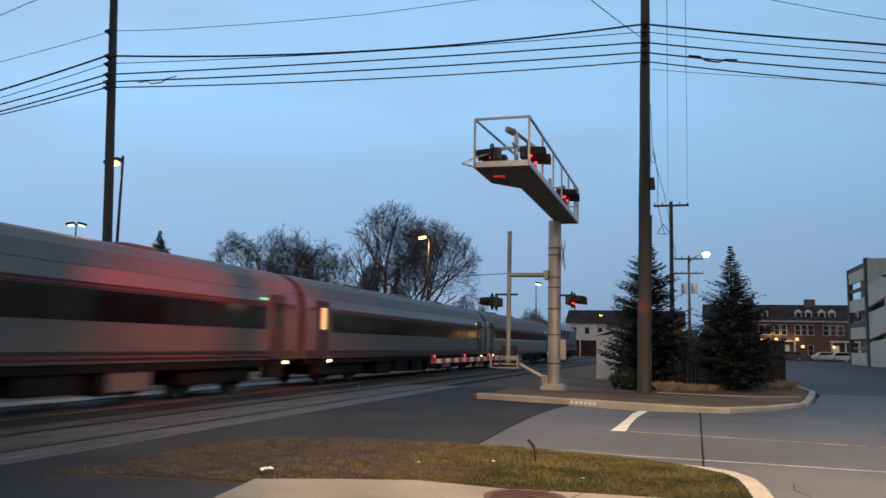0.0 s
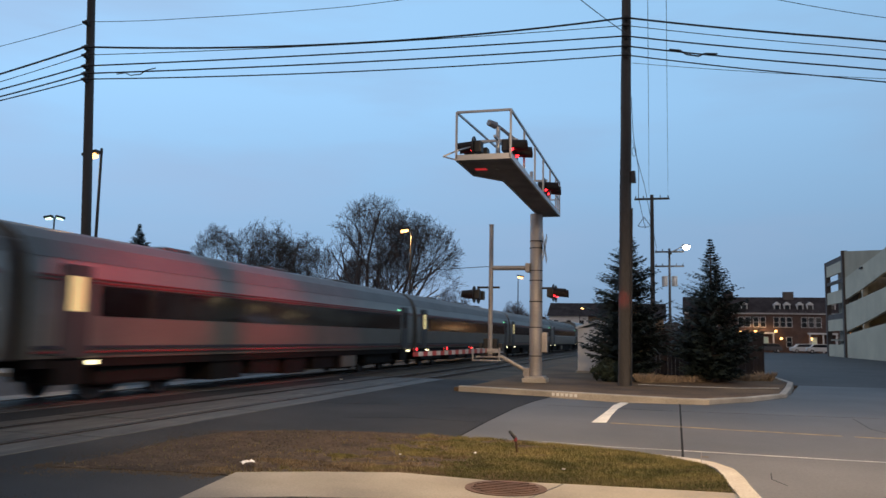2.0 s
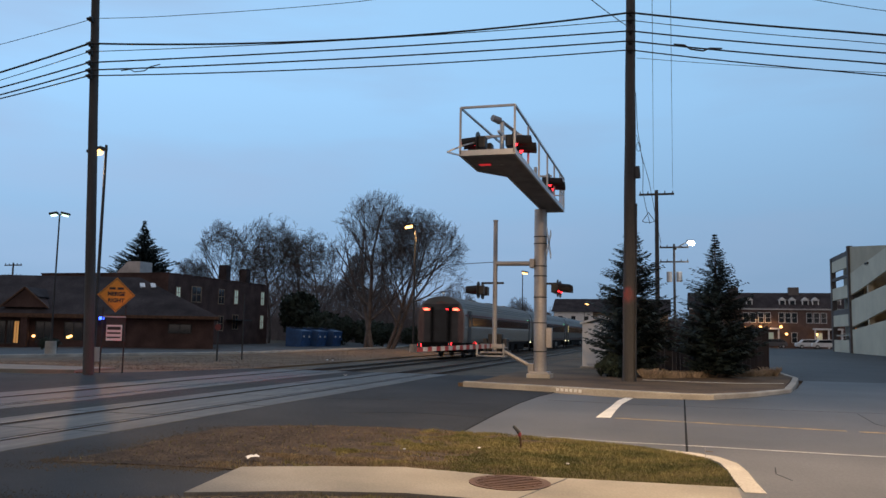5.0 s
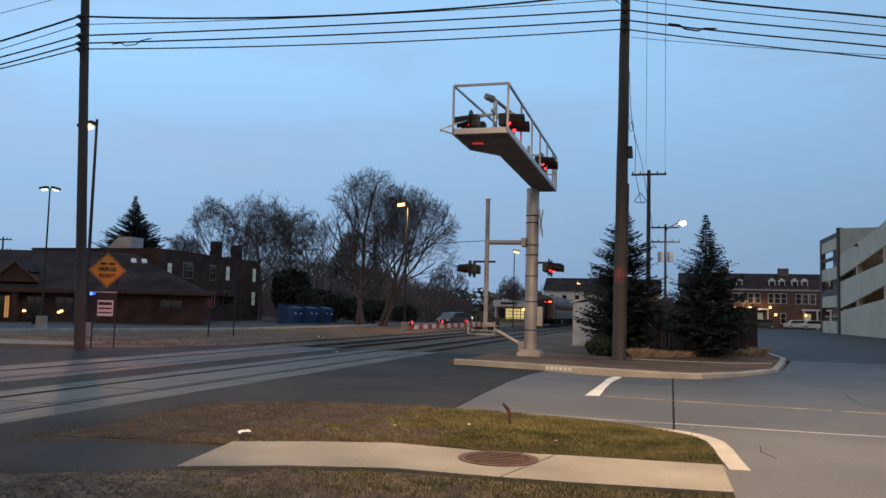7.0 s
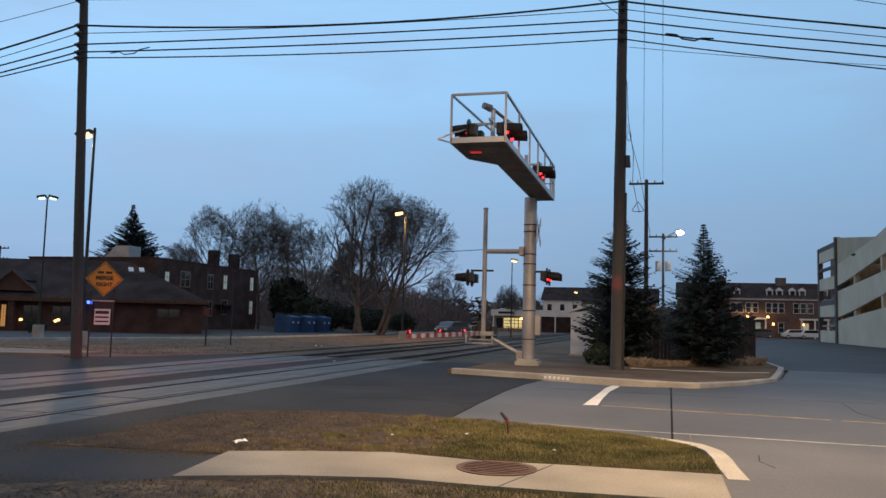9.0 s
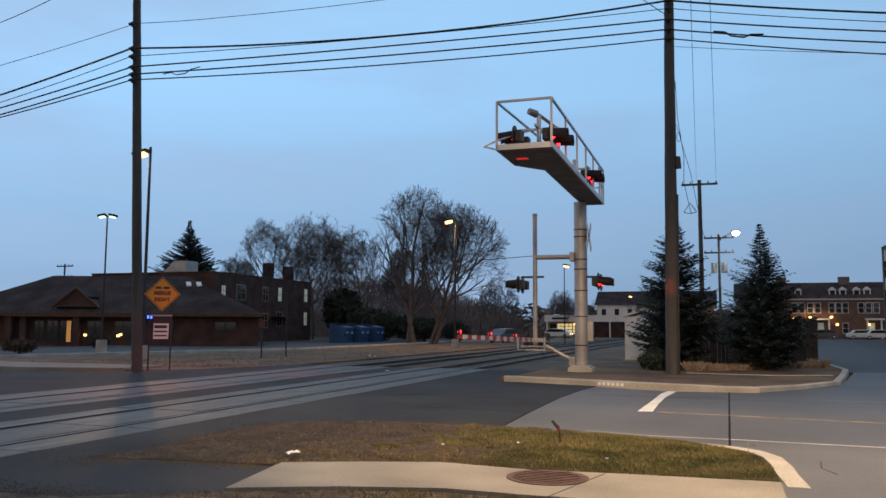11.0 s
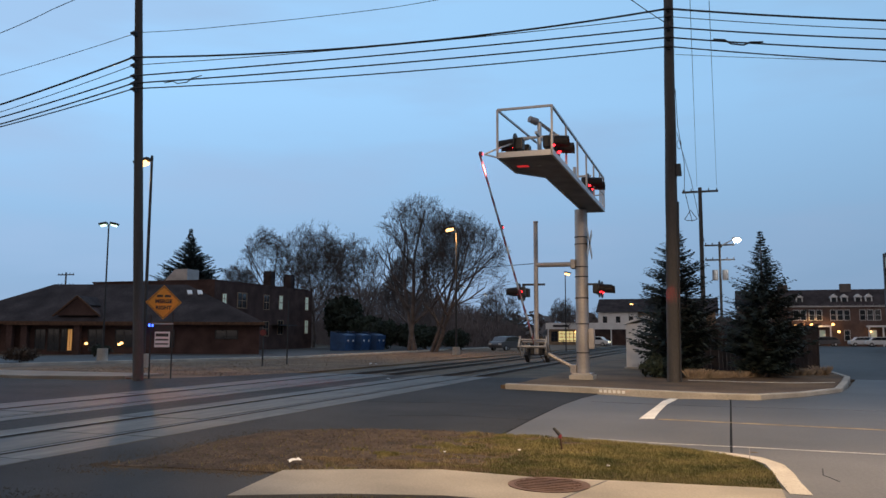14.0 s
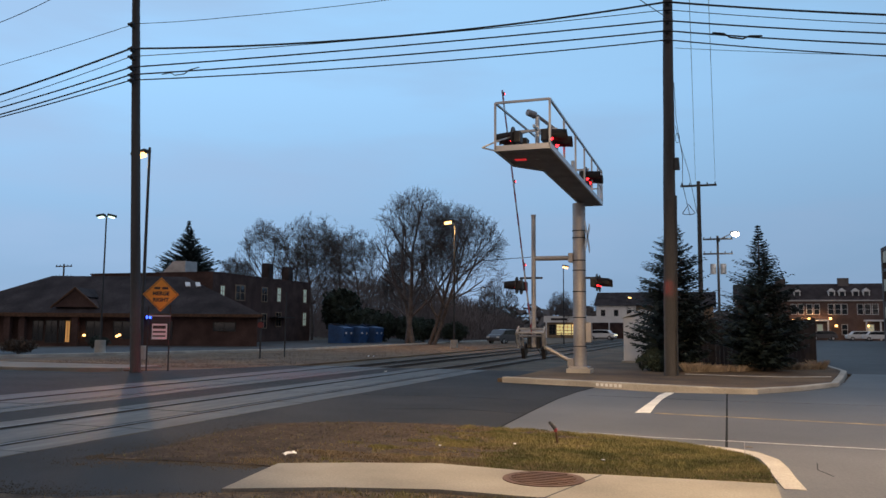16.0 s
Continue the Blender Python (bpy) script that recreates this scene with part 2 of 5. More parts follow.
# ---- mesh helpers ----


def part(name, bm, mat, parent=None, label="", smooth=False):
    me = bpy.data.meshes.new(name)
    bm.to_mesh(me)
    bm.free()
    me.materials.append(mat)
    if smooth:
        me.shade_smooth()
    ob = new(name, me)
    ob.parent = parent
    return tagged(ob, label)


def shared(name, me, parent, place, turn=0.0):
    ob = new(name, me)
    ob.parent = parent
    ob.matrix_basis = pose(*place, 0, 0, turn)
    return ob


def thing(name, place, label, category, group="", kind="", turn=0.0):
    ob = new(name)
    ob.empty_display_size = 0.3
    ob.matrix_basis = pose(*place, 0, 0, turn)
    return tagged(ob, label, category, group, kind)


def box(bm, x0, x1, y0, y1, z0, z1, bevel=0.0):
    v = bmesh.ops.create_cube(bm, size=1)["verts"]
    bmesh.ops.transform(bm, verts=v, matrix=Matrix.Translation(((x0 + x1) / 2, (y0 + y1) / 2, (z0 + z1) / 2))
                        @ Matrix.Diagonal((x1 - x0, y1 - y0, z1 - z0, 1)))
    if bevel:
        es = list({e for k in v for e in k.link_edges})
        bmesh.ops.bevel(bm, geom=es, offset=bevel, segments=2, affect="EDGES", profile=0.5)
    return bm


def boxed(*a, **k):
    return box(bmesh.new(), *a, **k)


def tube(bm, a, b, r0, r1=None, n=12):
    a, b = Vector(a), Vector(b)
    r1 = r0 if r1 is None else r1
    d = b - a
    m = Matrix.Translation((a + b) / 2) @ d.to_track_quat("Z", "Y").to_matrix().to_4x4()
    bmesh.ops.create_cone(bm, cap_ends=True, segments=n, radius1=r0, radius2=r1, depth=d.length, matrix=m)
    return bm


def tubed(*a, **k):
    return tube(bmesh.new(), *a, **k)


def bar(bm, a, b, w, h):
    """A straight square bar from a to b."""
    a, b = Vector(a), Vector(b)
    d = b - a
    m = Matrix.Translation((a + b) / 2) @ d.to_track_quat("Y", "Z").to_matrix().to_4x4() @ Matrix.Diagonal((w, d.length, h, 1))
    bmesh.ops.create_cube(bm, size=1, matrix=m)
    return bm


def slab(bm, pts, z0, z1):
    """A flat plate with the outline pts, from z0 up to z1."""
    lo = [bm.verts.new((x, y, z0)) for x, y in pts]
    hi = [bm.verts.new((x, y, z1)) for x, y in pts]
    n = len(pts)
    bm.faces.new(hi)
    bm.faces.new(lo[::-1])
    for i in range(n):
        bm.faces.new((lo[i], lo[(i + 1) % n], hi[(i + 1) % n], hi[i]))
    bmesh.ops.recalc_face_normals(bm, faces=bm.faces)
    return bm


def extrude_profile(bm, pts, y0, y1):
    """A profile of (x, z) points drawn out along y."""
    a = [bm.verts.new((x, y0, z)) for x, z in pts]
    b = [bm.verts.new((x, y1, z)) for x, z in pts]
    n = len(pts)
    for i in range(n):
        bm.faces.new((a[i], a[(i + 1) % n], b[(i + 1) % n], b[i]))
    bm.faces.new(a)
    bm.faces.new(b[::-1])
    bmesh.ops.recalc_face_normals(bm, faces=bm.faces)
    return bm


def raw(name, verts, faces, mat, parent=None, label="", smooth=False):
    me = bpy.data.meshes.new(name)
    me.from_pydata(verts, [], faces)
    me.materials.append(mat)
    if smooth:
        me.shade_smooth()
    ob = new(name, me)
    ob.parent = parent
    return tagged(ob, label)


def wire(name, pts, r, mat, parent=None, label="", category="", sag=0.0):
    """A cable through pts, each span with a sag."""
    cu = bpy.data.curves.new(name, "CURVE")
    cu.dimensions, cu.bevel_depth, cu.bevel_resolution = "3D", r, 1
    path = []
    for a, b in zip(pts, pts[1:]):
        a, b = Vector(a), Vector(b)
        for i in range(14):
            t = i / 14
            p = a.lerp(b, t)
            p.z -= sag * 4 * t * (1 - t)
            path.append(p)
    path.append(Vector(pts[-1]))
    sp = cu.splines.new("POLY")
    sp.points.add(len(path) - 1)
    for q, p in zip(sp.points, path):
        q.co = (*p, 1)
    cu.materials.append(mat)
    ob = new(name, cu)
    ob.parent = parent
    return tagged(ob, label, category)


def words(name, text, size, mat, parent, m, label=""):
    cu = bpy.data.curves.new(name, "FONT")
    cu.body, cu.size, cu.extrude, cu.offset = text, size, 0.002, 0.009
    cu.align_x, cu.align_y = "CENTER", "CENTER"
    cu.materials.append(mat)
    tmp = new(name + "_text", cu)
    me = bpy.data.meshes.new_from_object(tmp.evaluated_get(bpy.context.evaluated_depsgraph_get()))
    bpy.data.objects.remove(tmp)
    ob = new(name, me)
    ob.parent = parent
    ob.matrix_basis = m
    return tagged(ob, label)

# ---- ground, road, tracks ----
NEAR_X, FAR_X = -9.75, -13.65

gm = bmesh.new()
slab(gm, [(-2500, -2500), (2500, -2500), (2500, 2500), (-2500, 2500)], -1.0, -0.10)
tagged(part("ground", gm, DIRT), "bare brown winter soil reaching the horizon", "ground", kind="structure")


def flat(name, pts, z, mat, label, category="road", kind="structure", low=-0.3):
    return tagged(part(name, slab(bmesh.new(), pts, low, z), mat), label, category, kind=kind)


GRASS_EDGE = [(-6.98, 8.14), (-6.95, 9.2), (-7.1, 10.6), (-6.95, 11.9), (-6.4, 12.4), (-5.6, 12.75), (-4.3, 12.95), (-3.3, 12.85),
              (-2.2, 12.6), (-1.3, 12.35), (-0.5, 12.05), (0.14, 11.6), (0.5, 11.1), (0.64, 10.2), (0.66, 9.13)]
WALK_FAR = [(-4.72, 8.38), (-3.9, 8.75), (-3.0, 9.05), (-1.9, 8.93), (-0.95, 9.03), (0.66, 9.13)]
WALK_NEAR = [(-4.48, 6.9), (-3.5, 7.35), (-2.5, 7.62), (-1.6, 7.6), (-0.8, 7.62), (0.66, 7.75)]

flat("road_asphalt", [(-3.28, 12.86), (-3.36, 15.5), (-3.4, 18.7), (-3.3, 21.0), (-3.12, 22.6), (-3.12, 24.6), (-6.05, 24.6), (-6.05, 30.2), (-16.8, 30.2), (-18.6, 25.4), (-20.5, 22.6), (-140, 22.6), (-140, 2), (-7.0, 2), (-7.0, 10.6),
                      (-6.95, 11.9), (-6.4, 12.4), (-5.6, 12.75), (-4.3, 12.95)][::-1], 0.0, ASPHALT,
     "dark patched asphalt street crossing two railway tracks")
flat("asphalt_path", [(-7.0, 6.2), (-5.7, 6.2), (-4.9, 6.75), (-4.48, 6.9), (-4.72, 8.38), (-4.9, 8.7), (-7.0, 8.7)], 0.004, ASPHALT,
     "dark asphalt footpath leading to a concrete pavement", "path")
flat("concrete_road", [(-3.28, 12.86), (-2.2, 12.6), (-1.3, 12.35), (-0.5, 12.05), (0.14, 11.6), (0.5, 11.1), (0.64, 10.2), (0.66, 9.13),
                       (0.66, 7.75), (0.66, -30), (70, -30), (70, 34), (5.0, 34), (3.9, 28), (2.2, 23.7), (1.0, 22.0), (-1.2, 21.7), (-3.12, 22.6), (-3.3, 21.0), (-3.4, 18.7), (-3.36, 15.5)],
     0.0, CONCRETE, "grey concrete street with dark joints and tyre marks")
flat("side_street", [(4.7, 34), (70, 34), (70, 200), (4.7, 200)], -0.004, ASPHALT_OLD, "worn asphalt side street and car park", "road")
walkway = flat("pavement", WALK_NEAR + WALK_FAR[::-1], 0.05, WALKWAY, "pale concrete pavement with scored joints", "pavement")
for x, tilt in ((-1.45, 0.35),):
    part("joint", bar(bmesh.new(), (x, 7.58, 0.051), (x + tilt, 8.98, 0.051), 0.015, 0.004), DARK, walkway)
flat("parking_lot", [(-46, 28), (-34.5, 28), (-27.5, 50), (-27.5, 130), (-46, 130)][::-1], 0.0, ASPHALT_OLD,
     "worn grey parking lot in front of the brick buildings", "parking lot")
flat("far_pavement", [(-140, 23.3), (-24, 23.3), (-20.6, 24.4), (-20.6, 26.6), (-140, 26.6)], 0.06, WALKWAY, "pale concrete pavement beside the street", "pavement")

# scored joints and painted lines of the street
for a, b in (((0.21, 11.6), (0.36, 21.9)), ((12, 9.5), (12.6, 26)), ((-3.28, 12.9), (-3.36, 15.5)), ((-3.36, 15.5), (-3.4, 18.7)), ((-3.4, 18.7), (-3.3, 21.0)), ((-3.3, 21.0), (-3.12, 22.5))):
    tagged(part("trim_joint", bar(bmesh.new(), (*a, 0.002), (*b, 0.002), 0.035, 0.006), UNDER), "dark tar-filled road joint", "joint", kind="structure")
tagged(part("trim_edge_line", slab(bmesh.new(), [(-1.9, 12.89), (-0.87, 12.66), (0.34, 12.66), (2.3, 12.57), (30, 12.3), (30, 12.36), (2.3, 12.63), (0.34, 12.72), (-0.87, 12.71), (-1.9, 12.93)], 0.0, 0.005), GUARD),
       "thin worn white road edge line", "road marking", kind="structure")
tagged(part("trim_stop_line", slab(bmesh.new(), [(-1.41, 16.25), (-1.13, 16.33), (-1.13, 17.95), (-1.09, 19.75), (-0.92, 21.7), (-1.13, 21.75), (-1.25, 20.7), (-1.31, 18.7)], 0.0, 0.006), ROADPAINT),
       "wide white stop line on the concrete", "road marking", kind="structure")
for x0, x1 in ((-1.05, 3.0), (3.2, 12)):
    tagged(part("trim_centre_line", bar(bmesh.new(), (x0, 16.3 - 0.12 * (x0 + 1), 0.003), (x1, 16.3 - 0.12 * (x1 + 1), 0.003), 0.10, 0.005), YELLOWPAINT),
           "faded yellow centre line on concrete", "road marking", kind="structure")


for pts in ([(3.95, 19.6), (3.8, 17.4), (4.05, 16.1), (3.7, 14.7)], [(1.25, 11.0), (1.2, 10.5), (1.32, 10.1)],
            [(-2.9, 20.0), (0, 19.7), (5, 19.9)], [(-6.2, 15.0), (-5.0, 15.6), (-3.4, 15.3)], [(-8.0, 18.0), (-6.0, 18.4), (-4.0, 18.1)]):
    ck = bmesh.new()
    for a, b in zip(pts, pts[1:]):
        bar(ck, (*a, 0.001), (*b, 0.001), 0.014, 0.004)
    tagged(part("trim_crack", ck, ASPHALT), "thin dark crack in the road surface", "crack", kind="structure")


def kerb_run(name, pts, width, height, label, heights=None):
    """A kerb that follows pts, with a rounded front edge."""
    bm = bmesh.new()
    P = [Vector((x, y, 0)) for x, y in pts]
    rows = []
    for i, p in enumerate(P):
        d = (P[min(i + 1, len(P) - 1)] - P[max(i - 1, 0)]).normalized()
        nrm = Vector((d.y, -d.x, 0))
        height = heights[i] if heights else height
        prof = [(0.0, -0.2), (0.0, height - 0.03), (0.01, height - 0.01), (0.03, height), (width, height), (width, -0.2)]
        rows.append([bm.verts.new(p - nrm * u + Vector((0, 0, z))) for u, z in prof])
    for a, b in zip(rows, rows[1:]):
        for j in range(5):
            bm.faces.new((a[j], a[j + 1], b[j + 1], b[j]))
    bm.faces.new(rows[0])
    bm.faces.new(rows[-1][::-1])
    bmesh.ops.recalc_face_normals(bm, faces=bm.faces)
    return tagged(part(name, bm, KERB), label, "kerb", kind="structure")


ISLAND = [(-6.0, 23.7), (-3.9, 23.05), (-2.2, 22.6), (-0.7, 22.2), (0.3, 21.98), (1.1, 22.2), (2.3, 23.85), (3.5, 26.2), (4.1, 29.5), (4.75, 33.5), (4.75, 60)]
kerb_run("kerb_island", ISLAND, 0.2, 0.15, "pale worn concrete kerb round the planted corner", (0.17, 0.17, 0.16, 0.155, 0.15, 0.14, 0.12, 0.115, 0.12, 0.14, 0.14))
kerb_run("kerb_bed", [(-0.9, 28.7), (0.7, 28.35), (2.3, 28.4), (3.7, 29.2)], 0.06, 0.13, "thin pale edging before the fence")
flat("island_bed", [(x - 0.2, y + 0.2) for x, y in ISLAND] + [(-5.9, 60), (-5.9, 26), (-6.0, 24.2)], 0.11, FARGRASS, "bare brown planting bed with dead leaves", "planting bed")
kerb_run("kerb_corner", [(0.97, 9.14), (0.91, 9.75), (0.88, 10.26), (0.82, 10.86), (0.62, 11.36), (0.30, 11.68), (-0.1, 11.97)], 0.24, 0.052, "pale concrete kerb turning into the driveway", (0.006, 0.03, 0.05, 0.052, 0.05, 0.045, 0.03))

flat("far_verge", [(-20.6, 24.5), (-17.0, 26.5), (-16.7, 130), (-27.4, 130), (-27.4, 50), (-33.5, 28), (-30, 26.7), (-20.6, 26.7)], -0.02, FARGRASS, "rough brown winter grass beside the tracks", "grass verge")
kerb_run("kerb_lot", [(-34.4, 28.2), (-27.45, 50), (-27.45, 129)], 0.18, 0.12, "low pale kerb round the parking lot")
rgv = random.Random(31)
gv, gf = [], []
for i in range(11000):
    y = 27 + (rgv.random() ** 1.7) * 60
    x = rgv.uniform(-27 - max(0, (45 - y) * 0.12), -17.1)
    h, a = rgv.uniform(0.04, 0.10), rgv.uniform(0, 6.283)
    k = len(gv)
    w = rgv.uniform(0.004, 0.010)
    gv += [(x - w * math.cos(a), y - w * math.sin(a), -0.03), (x + w * math.cos(a), y + w * math.sin(a), -0.03), (x + rgv.gauss(0, h * 0.6), y + rgv.gauss(0, h * 0.6), h - 0.02)]
    gf.append((k, k + 1, k + 2))
tagged(raw("far_grass_blades", gv, gf, FARGRASS), "rough dry grass blades beside the tracks", "grass", kind="stuff")

# rails and sleepers
def track(x, group):
    t = thing("railway_track", (x, 0, 0), "steel rails on timber ties in dark ballast", "railway track", group, "structure")
    for sx in (-0.7525, 0.7525):
        rail = part("rail", extrude_profile(bmesh.new(), [(sx - 0.07, -0.12), (sx + 0.07, -0.12), (sx + 0.012, -0.09), (sx + 0.012, -0.02), (sx + 0.036, -0.01),
                                                         (sx + 0.036, 0.018), (sx - 0.036, 0.018), (sx - 0.036, -0.01), (sx - 0.012, -0.02), (sx - 0.012, -0.09)], -60, 620), STEEL, t)
        part("rail_head", boxed(sx - 0.03, sx + 0.03, -60, 620, 0.017, 0.022), RAIL_TOP, rail, "polished running surface")
    tie = bmesh.new()
    box(tie, -1.28, 1.28, -0.11, 0.11, -0.27, -0.11, 0.01)
    me = bpy.data.meshes.new("tie")
    tie.to_mesh(me)
    tie.free()
    me.materials.append(TIE)
    for i in range(130):
        shared("tie", me, t, (random.uniform(-0.03, 0.03), 30.4 + i * 0.55, 0))
    return t


for x in (NEAR_X, FAR_X):
    track(x, "railway tracks")
bal = bmesh.new()
extrude_profile(bal, [(-17.2, -0.35), (-16.3, -0.14), (-7.2, -0.14), (-6.2, -0.35), (-6.2, -0.5), (-17.2, -0.5)], 30.2, 620)
tagged(part("ballast_bed", bal, BALLAST), "dark grey crushed stone ballast under the rails", "ballast", kind="stuff")
# stones on the bed
rv, rf = [], []
rs = random.Random(5)
for i in range(9000):
    y = 30.3 + (rs.random() ** 1.8) * 75
    x = rs.uniform(-16.6, -7.0)
    r = rs.uniform(0.025, 0.055)
    b = len(rv)
    for k in range(4):
        a = k * 2.1 + rs.random()
        rv.append((x + r * math.cos(a), y + r * math.sin(a), -0.15 + rs.uniform(-0.01, 0.02)))
    rv.append((x, y, -0.15 + r * rs.uniform(0.7, 1.3)))
    for k in range(4):
        rf.append((b + k, b + (k + 1) % 4, b + 4))
tagged(raw("ballast_stones", rv, rf, BALLAST), "loose grey ballast stones between the rails", "ballast", kind="stuff")

# crossing panels between and beside the rails
crossing = thing("level_crossing", (0, 0, 0), "worn concrete crossing panels set between steel rails", "level crossing", kind="structure")
for x0, x1 in ((-8.92, -8.2), (-10.32, -9.18), (-11.15, -10.58), (-12.85, -12.35), (-14.20, -13.10), (-15.4, -14.48)):
    me = None
    for i in range(11):
        y0 = 3.3 + i * 2.44
        if me is None:
            bm = boxed(x0, x1, 0.012, 2.428, -0.12, 0.012, 0.012)
            me = bpy.data.meshes.new("panel")
            bm.to_mesh(me)
            bm.free()
            me.materials.append(PANEL)
        shared("panel", me, crossing, (0, y0, random.uniform(-0.003, 0.004)))

# ---- poles, cables ----


def utility_pole(name, base, top, r0, r1, label, arm=None):
    t = thing(name, (*base[:2], base[2]), label, "utility pole")
    b, k = Vector(base), Vector(top) - Vector(base)
    bm = bmesh.new()
    n, rows = 14, []
    for i in range(25):
        f = i / 24
        c, r = k * f, r0 + (r1 - r0) * f
        rows.append([bm.verts.new(c + Vector((math.cos(a) * r * (1 + 0.03 * math.sin(3 * a + i)), math.sin(a) * r, 0))) for a in [2 * math.pi * j / n for j in range(n)]])
    for a, c in zip(rows, rows[1:]):
        for j in range(n):
            bm.faces.new((a[j], a[(j + 1) % n], c[(j + 1) % n], c[j]))
    bm.faces.new(rows[-1])
    part("shaft", bm, WOOD_POLE, t, smooth=True)
    return t, k


RP, RPT = (-1.29, 27.7, 0.08), (-1.15, 27.75, 14.5)
LP, LPT = (-19.0, 23.2, 0.0), (-19.45, 22.85, 14.2)
rp, rpk = utility_pole("utility_pole", RP, RPT, 0.235, 0.15, "tall brown weathered wooden utility pole on the planted corner")
lp, lpk = utility_pole("utility_pole", LP, LPT, 0.185, 0.135, "tall brown wooden utility pole beside the street")


def on_pole(a, b, z):
    a, b = Vector(a), Vector(b)
    return a.lerp(b, (z - a.z) / (b.z - a.z))


def hardware(t, base, top, zs):
    for z in zs:
        p = on_pole(base, top, z) - Vector(base)
        part("bracket", boxed(p.x - 0.06, p.x + 0.06, p.y - 0.26, p.y - 0.12, p.z - 0.09, p.z + 0.09, 0.015), DARK, t)
        part("insulator", tubed((p.x - 0.11, p.y - 0.27, p.z), (p.x + 0.11, p.y - 0.27, p.z), 0.05, 0.05, 10), DARK, t)


hardware(rp, RP, RPT, (12.78, 12.5, 12.12, 11.76, 11.44))
hardware(lp, LP, LPT, (12.34, 11.44, 11.15, 10.76, 10.49, 10.29))
p = on_pole(RP, RPT, 7.1) - Vector(RP)
part("splice_case", tubed((p.x + 0.24, p.y - 0.05, 6.9), (p.x + 0.24, p.y - 0.05, 7.3), 0.12, 0.09, 10), BLACK, rp)
part("conduit", tubed((0.2, -0.17, 0.1), (0.28, -0.12, 6.0), 0.03, 0.03, 8), DARK, rp)

# cable heights at the left pole, the right pole, beyond each, radius and sag
for zl, zr, zfl, zfr, r, sag in ((11.44, 12.78, 10.42, 11.53, 0.034, 0.39), (11.15, 12.50, 10.12, 11.24, 0.014, 0.13), (10.76, 12.12, 9.90, 10.93, 0.026, 0.07),
                                 (10.49, 11.76, 9.63, 10.57, 0.026, 0.09), (10.29, 11.44, 9.52, 10.19, 0.022, 0.16)):
    a, b = on_pole(LP, LPT, zl), on_pole(RP, RPT, zr)
    a.y -= 0.27
    b.y -= 0.27
    wire("overhead_cable", [(-36.0, 23.0, zfl - (zl - zfl) * 1.25), (-25.68, 23.0, zfl), a], r, WIRE, None, "black overhead cable strung between wooden poles", "cable", 0.03)
    wire("overhead_cable", [a, b], r, WIRE, None, "black overhead cable sagging between two wooden poles", "cable", sag)
    wire("overhead_cable", [b, (5.42, 27.5, zfr), (20.0, 27.5, zfr - (zr - zfr) * 2.0)], r, WIRE, None, "black overhead cable strung between wooden poles", "cable", 0.04)
for pts, r in (([(-36, 23, 10.45), (-25.81, 23, 11.59), (-19.2, 22.65, 12.34), (-16.24, 23.8, 12.65), (-10.73, 25.8, 13.41), (2, 28, 14.9)], 0.011),
               ([(-32, 23, 11.8), (-25.95, 23, 13.32), (-23.55, 23, 13.92), (-18, 23, 15.3)], 0.014), ([(-4, 15.5, 10.7), (-2.51, 22, 11.5), (-1.2, 27.5, 12.25)], 0.014),
               ([(-0.95, 27.5, 11.14), (5.39, 27.5, 10.22), (16, 27.5, 9.0)], 0.009), ([(3.2, 30, 14.29), (6.89, 30, 13.17), (16, 30, 11)], 0.012)):
    wire("overhead_cable", pts, r, WIRE, None, "thin overhead cable above the street", "cable", 0.03)
for x, y, z, g, thick in ((-17.55, 23.05, 10.57, 0.07, 0.018), (1.02, 27.4, 11.36, -0.18, 0.028)):
    wire("cable_splice", [(x + d, y, z + g * d + e) for d, e in ((-0.75, 0), (-0.4, 0), (-0.2, -0.12), (0.2, -0.14), (0.4, -0.03), (0.8, 0))], thick, WIRE, None, "thick black splice looping under a cable", "cable splice")
drop = on_pole(RP, RPT, 9.4)
wire("drop_cable", [drop + Vector((0.19, 0, 0.6)), drop + Vector((0.24, -0.1, -0.7)), drop + Vector((0.42, -0.1, -2.0)), drop + Vector((0.40, -0.1, -2.9)), drop + Vector((0.62, -0.1, -4.0))], 0.011, WIRE, None, "slack black drop cable hanging beside the pole", "cable", 0.03)
wire("drop_cable", [drop + Vector((0.2, 0, -0.9)), drop + Vector((0.62, -0.1, -2.6)), drop + Vector((0.98, -0.1, -4.7))], 0.009, WIRE, None, "thin black service cable hanging beside the pole", "cable", 0.02)
ring = [drop + Vector((0.58 + a, -0.1, -3.9 + b)) for a, b in ((0.0, 0.28), (-0.2, -0.02), (-0.12, -0.06), (0.12, -0.06), (0.2, -0.02), (0.0, 0.28))]
wire("cable_coil", ring, 0.012, WIRE, None, "triangular loop of spare cable hanging from the pole", "cable")
ring = [drop + Vector((0.27 + 0.07 * math.sin(q), -0.1, -1.35 + 0.16 * math.cos(q))) for q in [i * 0.5236 for i in range(13)]]
wire("cable_coil", ring, 0.01, WIRE, None, "small coil of spare cable tied to the pole", "cable")

# ---- signals ----


